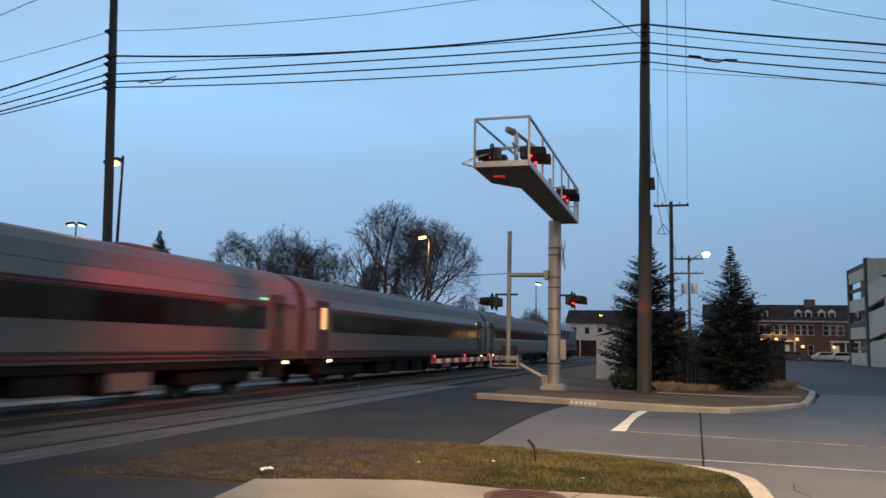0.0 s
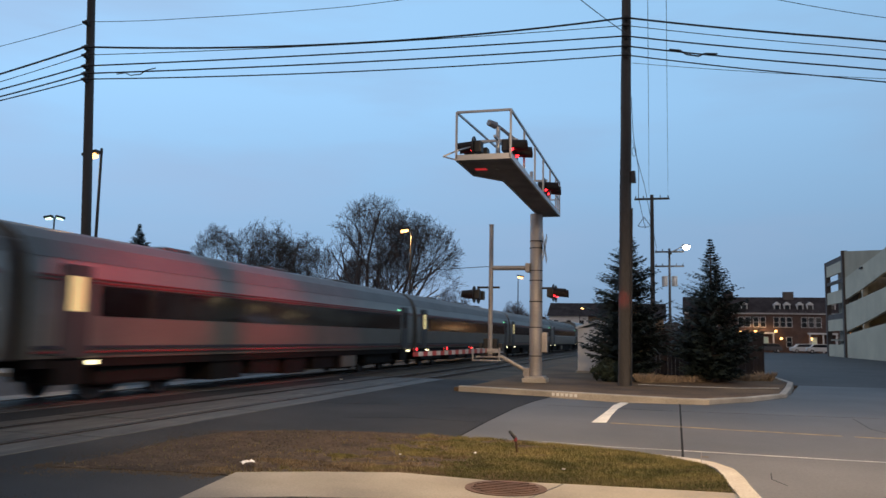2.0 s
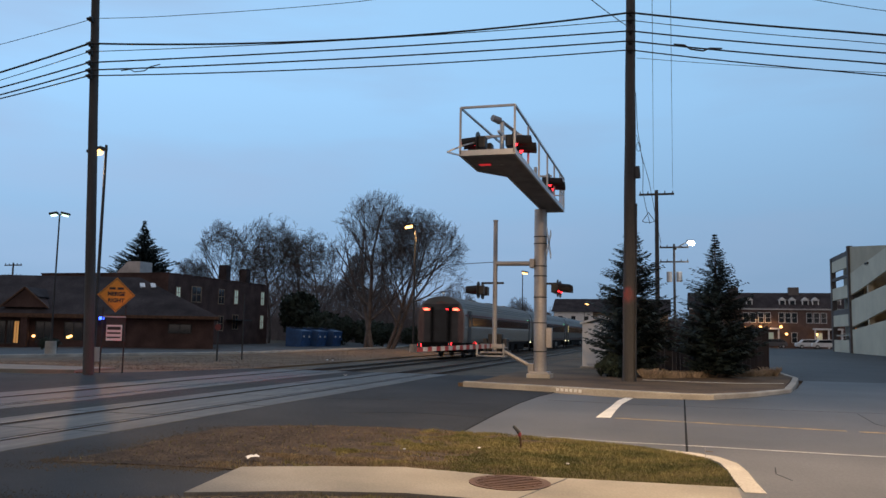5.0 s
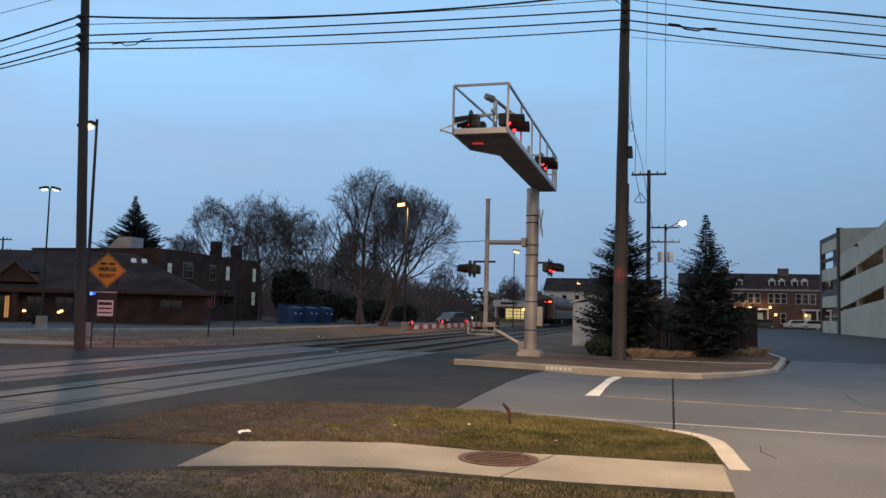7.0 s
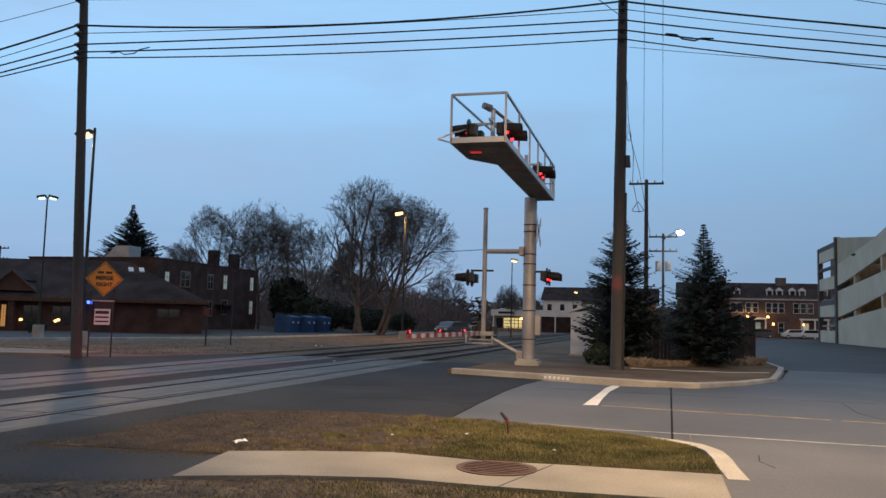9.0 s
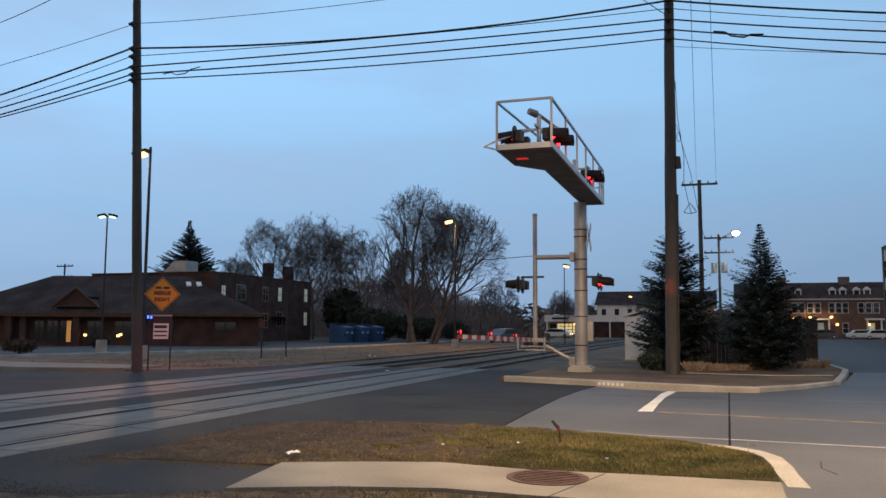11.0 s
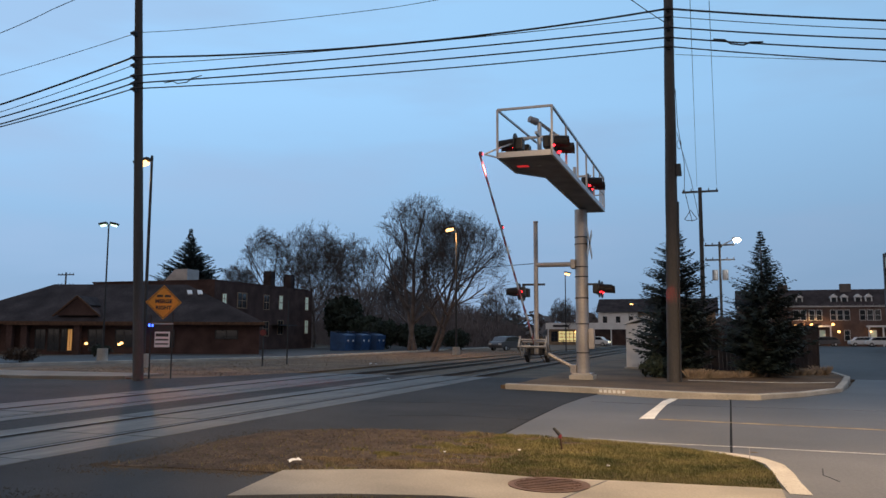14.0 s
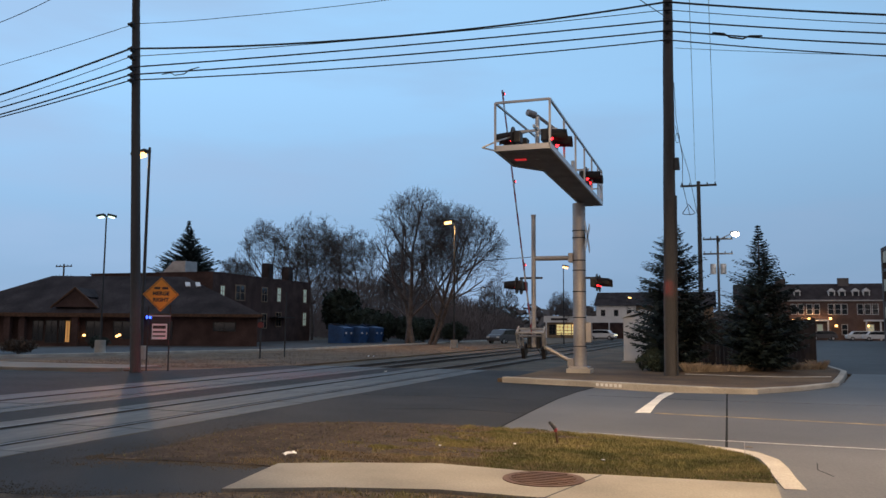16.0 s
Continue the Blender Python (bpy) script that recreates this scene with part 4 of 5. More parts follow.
def conifer(place, height, width, seed, label, mat, bare=0.0, dense=1.0, spray=1.25):
    """A spruce: trunk, drooping boughs and many small needle sprays."""
    rnd = random.Random(seed)
    t = thing("spruce_tree", place, label, "tree", "evergreen trees")
    part("trunk", tubed((0, 0, 0), (0, 0, height * 0.97), 0.03 * height * 0.5 + 0.03, 0.012, 8), BARK, t)
    V, F, BV, BF = [], [], [], []
    levels = int(30 * dense)
    for i in range(levels):
        f = i / levels
        z = height * (0.05 + bare + (0.95 - bare) * f)
        reach = width * 0.5 * min(1.0, 0.55 + f * 2.2) * ((1 - f) ** (0.74 if f < 0.6 else 0.74 + (f - 0.6) * 1.5)) * (1 + 0.13 * math.sin(i * 1.05 + seed)) * rnd.uniform(0.9, 1.06) + 0.03
        nb = max(6, int(17 * (1 - f * 0.6)))
        for j in range(nb):
            a = rnd.uniform(0, 6.283)
            ln = reach * rnd.uniform(0.62, 1.12)
            dv = Vector((math.cos(a), math.sin(a), 0))
            side = Vector((-dv.y, dv.x, 0))
            droop = rnd.uniform(-0.05, 0.28) * (1 - f) - 0.15 * f
            ns = max(4, int(ln / 0.085))
            p0 = Vector((0, 0, z))
            for k in range(ns):
                g = (k + 1) / ns
                if g < 0.2:
                    continue
                p = p0 + dv * ln * g + Vector((0, 0, -droop * ln * g + 0.22 * ln * g * g))
                for s in (-1, 1, 0):
                    l = rnd.uniform(0.10, 0.24) * (1.15 - 0.5 * g) * (1 + height / 18) * spray * (1 - 0.62 * f)
                    dirn = (dv * rnd.uniform(0.4, 1.0) + side * s * rnd.uniform(0.5, 1.0) + Vector((0, 0, rnd.uniform(-0.45, 0.25)))).normalized()
                    wv = dirn.cross(Vector((rnd.uniform(-0.4, 0.4), rnd.uniform(-0.4, 0.4), 1))).normalized() * l * 0.27
                    b = len(V)
                    V += [tuple(p), tuple(p + dirn * l * 0.5 + wv), tuple(p + dirn * l), tuple(p + dirn * l * 0.5 - wv - Vector((0, 0, l * 0.12)))]
                    F += [(b, b + 1, b + 2), (b, b + 2, b + 3)]
            b = len(BV)
            e = p0 + dv * ln * 0.9 + Vector((0, 0, -droop * ln * 0.9 + 0.18 * ln))
            BV += [tuple(p0 + side * 0.015), tuple(p0 - side * 0.015), tuple(p0 + Vector((0, 0, 0.02))), tuple(e)]
            BF += [(b, b + 1, b + 3), (b + 1, b + 2, b + 3), (b + 2, b, b + 3)]
    raw("crown", V, F, mat, t)
    tagged(raw("bough_wood", BV, BF, BARK, t), kind="stuff")
    return t


bare_tree((-28.4, 74.0, -0.1), 15.6, 4.7, 11, "large leafless broad tree with dense fine twigs", 2, (0.04, 0), 0.28, low=0.5, side=0.7)
bare_tree((-26.3, 74.5, -0.1), 14.0, 4.9, 23, "leafless spreading tree beside the railway", 2, (0.14, 0), 0.22, low=0.45, side=2.8)
for i, (x, y, h, w) in enumerate(((-64.0, 97, 11.6, 3.6), (-58.3, 96, 16.1, 4.0), (-54.4, 98, 17.0, 4.2), (-50.8, 96, 16.9, 4.2), (-47.2, 97, 16.0, 3.9), (-43.8, 95, 14.7, 3.6), (-38.5, 99, 12.0, 3.6))):
    bare_tree((x, y, -0.1), h, w, 40 + i, "leafless tree in a row behind the brick building", 1, (0, 0), 0.20, low=0.55, fine=0.0135, kids=(12, 8, 6, 5, 4, 0))
for i, (x, y, h) in enumerate(((-52, 190, 11), (-44, 175, 10), (-38, 210, 12), (-30, 230, 12), (-66, 170, 12), (-20, 240, 11), (-31, 118, 9.5), (-27, 150, 8.5))):
    bare_tree((x, y, -0.1), h, h * 0.36, 90 + i, "leafless tree far down the line", 1, (0, 0), 0.16, 4, low=0.5, fine=0.02)
conifer((-59.0, 80.0, -0.1), 14.3, 12.0, 3, "tall dark spruce behind the brick building", SPRUCE, 0.06, 2.4, 2.0)
conifer((-1.35, 31.4, 0.1), 6.2, 4.0, 7, "dark blue-green spruce on the planted corner", SPRUCE, 0, 1.7)
conifer((1.75, 32.4, 0.1), 5.55, 3.8, 8, "dark blue-green spruce before the fence", SPRUCE, 0, 1.7)
for i, (x, y, h, w) in enumerate(((-46, 150, 8.5, 6), (-42, 165, 9, 6.5), (-38, 158, 7, 5))):
    conifer((x, y, -0.1), h, w, 30 + i, "dark evergreen tree beyond the tracks", EVERGREEN, 0.02, 0.7)


def bush(place, rx, ry, h, count, mat, seed, label):
    """A shrub of many small leaves on a few stems."""
    rnd = random.Random(seed)
    t = thing("shrub", place, label, "shrub", "shrubs")
    st = bmesh.new()
    for i in range(7):
        a = rnd.uniform(0, 6.283)
        tube(st, (0, 0, -0.05), (rx * 0.5 * math.cos(a), ry * 0.5 * math.sin(a), h * 0.7), 0.02 * h, 0.006 * h, 5)
    part("stems", st, BARK, t)
    V, F = [], []
    for i in range(count):
        u = Vector((rnd.gauss(0, 1), rnd.gauss(0, 1), rnd.gauss(0, 1))).normalized() * (rnd.random() ** 0.35)
        u *= 0.82 + 0.35 * noise.noise(u * 2.3 + Vector((seed, 0, 0)))
        p = Vector((u.x * rx, u.y * ry, h * 0.5 + u.z * h * 0.5))
        if p.z < 0:
            continue
        l = 0.03 * h + rnd.uniform(0, 0.05)
        k = len(V)
        for _ in range(3):
            V.append(tuple(p + Vector((rnd.gauss(0, l), rnd.gauss(0, l), rnd.gauss(0, l)))))
        F.append((k, k + 1, k + 2))
    raw("leaves", V, F, mat, t)
    return t


for i, (x, y, rx, ry, h, n) in enumerate(((-43.6, 90, 2.9, 2.4, 6.8, 4200), (-39.5, 88, 2.4, 2.0, 4.2, 3000), (-36.5, 86, 2.6, 2.0, 3.6, 2500), (-33, 86, 2.5, 2.0, 3.2, 2500), (-30.5, 84, 2.0, 1.8, 2.8, 2000),
                                          (-27.0, 84, 1.8, 1.5, 2.4, 1500), (-41.5, 46.5, 0.9, 0.9, 0.9, 700), (-38.0, 60.0, 0.9, 0.9, 0.8, 700), (-36.5, 34.8, 1.3, 1.0, 0.9, 900), (-1.9, 30.3, 0.8, 0.6, 1.0, 900))):
    bush((x, y, 0.0), rx, ry, h, n * 2, LEAF if i == 8 else EVERGREEN, 200 + i, "tall dark evergreen shrub under the trees" if h > 2 else "low dark clipped shrub beside the lot")

# ---- fence, cabinet, planting ----
fence = thing("board_fence", (0, 0, 0.1), "tall dark wooden board fence round an enclosure", "fence")
fb = boxed(-0.075, 0.075, -0.012, 0.012, 0.0, 1.98, 0.006)
fme = bpy.data.meshes.new("board")
fb.to_mesh(fme)
fb.free()
fme.materials.append(FENCE)
for i in range(38):
    shared("board", fme, fence, (-2.0 + i * 0.158, 35.3 + 0.03 * (i % 2) + i * 0.03, 0))
for i in range(50):
    shared("board", fme, fence, (4.0, 36.6 + i * 0.158, 0), 90)
for x in (-2.05, 0.0, 2.0, 4.0):
    part("fence_post", boxed(x - 0.07, x + 0.07, 35.4 + (x + 2) * 0.19, 35.54 + (x + 2) * 0.19, -0.1, 2.05, 0.01), FENCE, fence)

cab = thing("signal_cabinet", (-3.1, 38.1, 0.05), "white metal railway signal cabinet with a peaked roof", "equipment cabinet")
part("body", boxed(-0.75, 0.95, -0.6, 2.2, 0.15, 2.12, 0.02), WHITE, cab)
part("plinth", boxed(-0.85, 1.05, -0.7, 2.3, -0.1, 0.15, 0.02), KERB, cab)
part("roof", extrude_profile(bmesh.new(), [(-0.85, 2.07), (-0.85, 2.15), (0.1, 2.48), (1.05, 2.15), (1.05, 2.07), (0.1, 2.35)], -0.68, 2.28), WHITE, cab)
part("door", boxed(-0.55, 0.45, -0.625, -0.6, 0.25, 2.0, 0.005), WHITE, cab)
part("door_handle", boxed(0.28, 0.34, -0.66, -0.625, 1.1, 1.3, 0.005), DARK, cab)


def tuft(name, place, radius, height, count, mat, seed, label, category, flop=0.4):
    """A clump of dry blades."""
    rnd = random.Random(seed)
    V, F = [], []
    for i in range(count):
        a, r = rnd.uniform(0, 6.283), radius * math.sqrt(rnd.random()) * 0.5
        b = Vector((r * math.cos(a), r * math.sin(a), 0))
        h = height * rnd.uniform(0.5, 1.1)
        o = Vector((math.cos(a) + rnd.gauss(0, 0.5), math.sin(a) + rnd.gauss(0, 0.5), 0)) * h * flop * rnd.random() * 1.3
        w = Vector((rnd.gauss(0, 1), rnd.gauss(0, 1), 0)).normalized() * 0.006 * (1 + height)
        k = len(V)
        V += [tuple(b - w), tuple(b + w), tuple(b + o * 0.4 + w + Vector((0, 0, h * 0.6))), tuple(b + o + Vector((0, 0, h)))]
        F += [(k, k + 1, k + 2), (k, k + 2, k + 3)]
    ob = raw(name, V, F, mat)
    ob.matrix_basis = pose(*place)
    return tagged(ob, label, category, "clumps of ornamental grass")


for i in range(16):
    tuft("grass_clump", (-0.7 + i * 0.31, 30.2 + i * 0.32 + random.uniform(-0.2, 0.2), 0.1), 0.55, random.uniform(0.22, 0.38), 420, PALE_STRAW, 70 + i,
         "dry straw-coloured ornamental grass before the fence", "ornamental grass")

# grass verge
def inside(p, poly):
    x, y = p
    c = False
    for (x0, y0), (x1, y1) in zip(poly, poly[1:] + poly[:1]):
        if (y0 > y) != (y1 > y) and x < (x1 - x0) * (y - y0) / (y1 - y0) + x0:
            c = not c
    return c


VERGE = GRASS_EDGE + WALK_FAR[::-1] + [(-5.6, 8.34)]
LOWER = [(-0.8, 7.6), (-1.6, 7.58), (-2.5, 7.6), (-3.5, 7.33), (-4.48, 6.88), (-4.9, 6.73), (-5.7, 6.18), (-7.0, 6.1), (-7.0, 2.0), (0.66, 2.0), (0.66, 7.7)]


def verge(name, poly, seed, count, label):
    flat(name, poly, 0.014, VERGE_SOIL, label, "grass verge")
    rnd = random.Random(seed)
    xs, ys = [p[0] for p in poly], [p[1] for p in poly]
    for mat, nm, lo, hi, share in ((GRASS, "grass_blades", 0.012, 0.04, 0.66), (STRAW, "dry_blades", 0.006, 0.03, 0.24), (LEAF, "leaf_litter", 0.0, 0.012, 0.2)):
        V, F = [], []
        while len(F) < count * share:
            x, y = rnd.uniform(min(xs), max(xs)), rnd.uniform(min(ys), max(ys))
            if not inside((x, y), poly):
                continue
            patch = noise.noise(Vector((x * 0.8, y * 1.5, 3))) * 0.55 + noise.noise(Vector((x * 2.8, y * 4.2, 7))) * 0.5
            green = patch + (x + 3.8) * 0.24
            dry = noise.noise(Vector((x * 1.1, y * 2.4, 21))) * 0.7 + noise.noise(Vector((x * 4, y * 6, 27))) * 0.4 + (0.4 if y < 9.6 else 0.0)
            if mat is GRASS and rnd.random() > max(0.003, (green - 0.12) * 2.2):
                continue
            if mat is STRAW and rnd.random() > min(1, max(0.12, (x + 6.2) / 3)) * max(0.008, (dry + 0.2 * min(0.4, x + 3.4)) * 1.6):
                continue
            if mat is LEAF and rnd.random() < 0.3 + green:
                continue
            h, a = rnd.uniform(lo, hi), rnd.uniform(0, 6.283)
            k = len(V)
            if mat is LEAF:
                r = rnd.uniform(0.008, 0.02)
                V += [(x + r * math.cos(a + q), y + r * math.sin(a + q), 0.016 + h * rnd.random()) for q in (0, 1.6, 3.1, 4.7)]
                F.append((k, k + 1, k + 2, k + 3))
            else:
                w = rnd.uniform(0.003, 0.007)
                lx, ly = rnd.gauss(0, 0.6) * h, rnd.gauss(0, 0.6) * h
                V += [(x - w * math.cos(a), y - w * math.sin(a), 0.02), (x + w * math.cos(a), y + w * math.sin(a), 0.02), (x + lx, y + ly, 0.03 + h)]
                F.append((k, k + 1, k + 2))
        tagged(raw(nm, V, F, mat), {"grass_blades": "short green and straw winter grass", "dry_blades": "dry straw-coloured grass blades", "leaf_litter": "brown dead leaves on bare soil"}[nm], "grass", kind="stuff")


verge("verge", VERGE, 4, 150000, "patchy winter grass verge with bare soil")
verge("lower_verge", LOWER, 6, 60000, "patchy grass strip before the pavement")

rgs = random.Random(12)
sv, sf = [], []
for i in range(5200):
    if i % 3 == 0:
        x, y = rgs.gauss(-6.9, 0.35), rgs.uniform(7.6, 12.2)
    elif i % 3 == 1:
        x = rgs.uniform(-7.3, -4.9)
        y = 8.25 + (x + 7) * 0.03 + rgs.gauss(0, 0.12)
    else:
        x, y = rgs.uniform(-7.2, -4.4), rgs.gauss(6.15 + max(0, x + 5.7) * 0.55, 0.16)
    r = rgs.uniform(0.004, 0.013)
    k = len(sv)
    a = rgs.uniform(0, 6.283)
    sv += [(x + r * math.cos(a + q), y + r * math.sin(a + q), 0.004) for q in (0, 1.5, 3.0, 4.6)] + [(x, y, 0.008 + r * 0.7)]
    sf += [(k, k + 1, k + 4), (k + 1, k + 2, k + 4), (k + 2, k + 3, k + 4), (k + 3, k, k + 4)]
tagged(raw("gravel_scatter", sv, sf, DIRT), "loose gravel and crumbs of soil along the verge", "gravel", kind="stuff")

manhole = thing("manhole_cover", (-1.64, 8.52, 0.05), "round rusty iron manhole cover in the pavement", "manhole cover")
part("rim", tubed((0, 0, -0.05), (0, 0, 0.008), 0.43, 0.43, 48), RUST, manhole)
part("lid", tubed((0, 0, 0.0), (0, 0, 0.014), 0.37, 0.36, 48), RUST, manhole, "ribbed iron lid")
for i in range(7):
    q = -0.27 + i * 0.09
    h = math.sqrt(0.34 ** 2 - q * q)
    part("rib", boxed(-h, h, q - 0.018, q + 0.018, 0.012, 0.02), RUST, manhole)

# ---- brick buildings ----
def window_unit(parent, me_frame, me_pane, place, turn):
    w = shared("window", me_frame, parent, place, turn)
    p = new("pane", me_pane)
    p.parent = w
    return w


def frame_mesh(name, w, h, mat, bars=(1, 1)):
    """A window frame in the plane x = 0, facing +x, its foot at z = 0."""
    bm = bmesh.new()
    t = 0.07
    box(bm, 0, 0.06, -w / 2, w / 2, 0, t)
    box(bm, 0, 0.06, -w / 2, w / 2, h - t, h)
    box(bm, 0, 0.06, -w / 2, -w / 2 + t, t, h - t)
    box(bm, 0, 0.06, w / 2 - t, w / 2, t, h - t)
    for i in range(1, bars[0] + 1):
        y = -w / 2 + w * i / (bars[0] + 1)
        box(bm, 0.01, 0.05, y - 0.025, y + 0.025, t, h - t)
    for i in range(1, bars[1] + 1):
        z = h * i / (bars[1] + 1)
        box(bm, 0.012, 0.048, -w / 2 + t, w / 2 - t, z - 0.025, z + 0.025)
    me = bpy.data.meshes.new(name)
    bm.to_mesh(me)
    bm.free()
    me.materials.append(mat)
    return me


def pane_mesh(name, w, h, mat):
    bm = boxed(0.004, 0.02, -w / 2 + 0.05, w / 2 - 0.05, 0.05, h - 0.05)
    me = bpy.data.meshes.new(name)
    bm.to_mesh(me)
    bm.free()
    me.materials.append(mat)
    return me


# two-storey brick block
FX = -46.9
blk = thing("brick_block", (FX, 70, 0), "two-storey brown brick building with a flat roof", "building")
part("wall", boxed(-15, 0, -2.3, 18, -0.2, 6.9, 0.03), BRICK, blk)
part("parapet", boxed(-15.06, 0.05, -2.35, 18.05, 6.9, 7.02), BRICK, blk)
for y0, z1 in ((11.6, 9.4), (16.2, 9.3)):
    part("chimney", boxed(-3.2, -2.2, y0 + 0.3, y0 + 1.3, 7.0, z1 - 0.4, 0.03), ROOF, blk)
part("roof_unit", extrude_profile(bmesh.new(), [(-11.0, 7.02), (-7.6, 7.02), (-7.6, 8.7), (-9.2, 8.7)], 3.5, 5.6), GALV, blk)
fr = frame_mesh("window", 1.5, 1.5, TAN_STONE, (1, 1))
fr_dark = frame_mesh("window", 1.5, 1.5, DARK, (1, 0))
pn = [pane_mesh("pane", 1.5, 1.5, m) for m in (GLASS, GLOW_PALE)]
for i, (y, z, lit, w) in enumerate(((-0.6, 4.6, 1, 0.5), (2.6, 4.3, 0, 1.2), (7.4, 4.3, 0, 0.8), (10.5, 4.4, 1, 0.55), (16.6, 4.5, 1, 0.55),
                                    (7.4, 1.4, 0, 0.8), (10.5, 1.6, 0, 0.8), (16.6, 1.7, 1, 0.55))):
    u = window_unit(blk, fr, pn[lit], (0.0, y, z), 0)
    u.scale = (1, w, 0.75 if i == 0 else 1.1)
part("door_canopy", boxed(0, 1.1, 8.6, 12.4, 2.6, 2.72), DARK, blk)

# one-storey hip-roofed house before it
hs = thing("restaurant_building", (-47.8, 53.5, 0), "low brown brick building with a dark hip roof and porch gable", "building", turn=-71.3)
part("wall", slab(bmesh.new(), [(0, -13), (0, 13), (-12, 10), (-12, -13)], -0.2, 2.4), BRICK, hs)
hip = bmesh.new()
e = [hip.verts.new(p) for p in ((0.8, -13.6, 2.58), (0.8, 13.6, 2.58), (-12.8, 10.4, 2.58), (-12.8, -13.6, 2.58), (-6, -7.0, 6.03), (-6, 5.0, 6.03),
                                (0.8, -13.6, 2.36), (0.8, 13.6, 2.36), (-12.8, 10.4, 2.36), (-12.8, -13.6, 2.36))]
for f in ((0, 1, 5, 4), (1, 2, 5), (2, 3, 4, 5), (3, 0, 4), (6, 7, 1, 0), (7, 8, 2, 1), (8, 9, 3, 2), (9, 6, 0, 3), (9, 8, 7, 6)):
    hip.faces.new([e[i] for i in f])
bmesh.ops.recalc_face_normals(hip, faces=hip.faces)
part("roof", hip, ROOF, hs)
part("fascia", boxed(0.8, 0.85, -13.6, 13.6, 2.36, 2.60), RUST, hs)
porch = part("porch_gable", extrude_profile(bmesh.new(), [(-1.75, 3.1), (1.75, 3.1), (0, 4.6)], 0.0, 4.0), BRICK, hs)
porch.matrix_basis = pose(0.3, -1.95, 0, 0, 0, 90)
for sgn in (-1, 1):
    part("gable_trim", bar(bmesh.new(), (0.35, -1.95 + sgn * 1.95, 3.02), (0.35, -1.95, 4.68), 0.16, 0.12), RUST, hs)
    part("gable_roof", bar(bmesh.new(), (-1.7, -1.95 + sgn * 1.0, 3.93), (-1.7, -1.95, 4.70), 3.9, 0.06), ROOF, hs)
part("porch_beam", boxed(0.86, 0.93, -7.6, 3.0, 2.28, 2.5), RUST, hs)
for y in (-7.2, -6.0, -1.7):
    part("porch_column", boxed(0.25, 0.75, y - 0.25, y + 0.25, -0.1, 2.37, 0.03), BRICK, hs)
for y, w, z, h, mat in ((-2.55, 0.4, 0.15, 1.9, GLOW_WARM), (-3.05, 0.5, 0.15, 1.9, GLASS), (-3.9, 1.0, 0.15, 1.9, GLASS), (-5.0, 0.9, 0.3, 1.7, GLASS), (-0.4, 1.4, 0.5, 1.5, GLASS),
                        (1.9, 1.5, 0.5, 1.5, GLASS), (-9.2, 1.8, 0.5, 1.5, GLASS), (5.4, 1.3, 0.5, 1.5, GLASS), (10.3, 1.9, 1.2, 0.75, GLASS)):
    wd = shared("window", fr_dark, hs, (0.0, y, z), 0)
    wd.scale = (1, w / 1.5, h / 1.5)
    p = new("pane", pane_mesh("pane", 1.5, 1.5, mat))
    p.parent = wd
for y, z in ((-1.15, 0.8), (1.55, 0.75), (1.75, 0.85)):
    part("wall_lamp", boxed(0.02, 0.2, y - 0.10, y + 0.10, z - 0.09, z + 0.09, 0.04), GLOW_SODIUM, hs, "small glowing lamp")
for k, y in enumerate((3.8, 4.4)):
    part("neon_sign", boxed(0.94, 1.0, y - 0.2, y + 0.2, 2.12 + 0.06 * k, 2.42, 0.03), GLOW_BLUE, hs, "glowing blue sign")
for y in (5.6, 6.5):
    part("skylight", bar(bmesh.new(), (-4.05, y + 0.3, 5.08), (-4.75, y, 5.44), 0.4, 0.1), WHITE, hs)

for i, dy in enumerate((0, 2.5, 5.0)):
    d = thing("dumpster", (-36.2 + dy * 0.25, 74.6 + dy, 0), "blue steel dumpster with a sloped lid", "dumpster", "dumpsters")
    part("bin", extrude_profile(bmesh.new(), [(-0.8, -0.02), (0.8, -0.02), (1.0, 1.55), (-0.8, 1.95)], -1.12, 1.12), BLUEPAINT, d)
    part("lid", bar(bmesh.new(), (-0.3, -1.14, 1.90), (-0.3, 1.14, 1.90), 1.0, 0.06), DARK, d)
    for yy in (-0.8, 0.8):
        part("pocket", boxed(0.7, 1.05, yy - 0.1, yy + 0.1, 0.7, 0.95), BLUEPAINT, d)
    for yy in (-0.6, 0.6):
        part("label_panel", boxed(0.93, 0.97, yy - 0.12, yy + 0.12, 0.9, 1.1), WHITE, d)

# ---- signs ----
sg = thing("merge_sign", (-18.95, 24.33, 0.0), "yellow diamond road sign on two thin posts", "road sign", turn=38)
for x in (-0.40, 0.34):
    part("post", boxed(x - 0.025, x + 0.025, -0.03, 0.03, -0.1, 2.4 if x > 0 else 2.3), DARK, sg)
dia = part("sign_plate", slab(bmesh.new(), [(0.62, 0), (0, 0.62), (-0.62, 0), (0, -0.62)], -0.004, 0.004), YELLOW, sg, "yellow diamond plate")
dia.matrix_basis = pose(0, -0.06, 2.75, 90, 0, 0)
edge = [(0.57, 0), (0, 0.57), (-0.57, 0), (0, -0.57)]
for a, b in zip(edge, edge[1:] + edge[:1]):
    part("border_line", bar(bmesh.new(), (*a, 0.005), (*b, 0.005), 0.02, 0.003), BLACK, dia)
words("lettering", "MERGE", 0.185, BLACK, dia, pose(0, 0.03, 0.006), "black letters")
words("lettering", "RIGHT", 0.185, BLACK, dia, pose(0, -0.20, 0.006), "black letters")
part("text_bar", boxed(-0.24, -0.03, 0.19, 0.27, 0.004, 0.007), BLACK, dia)
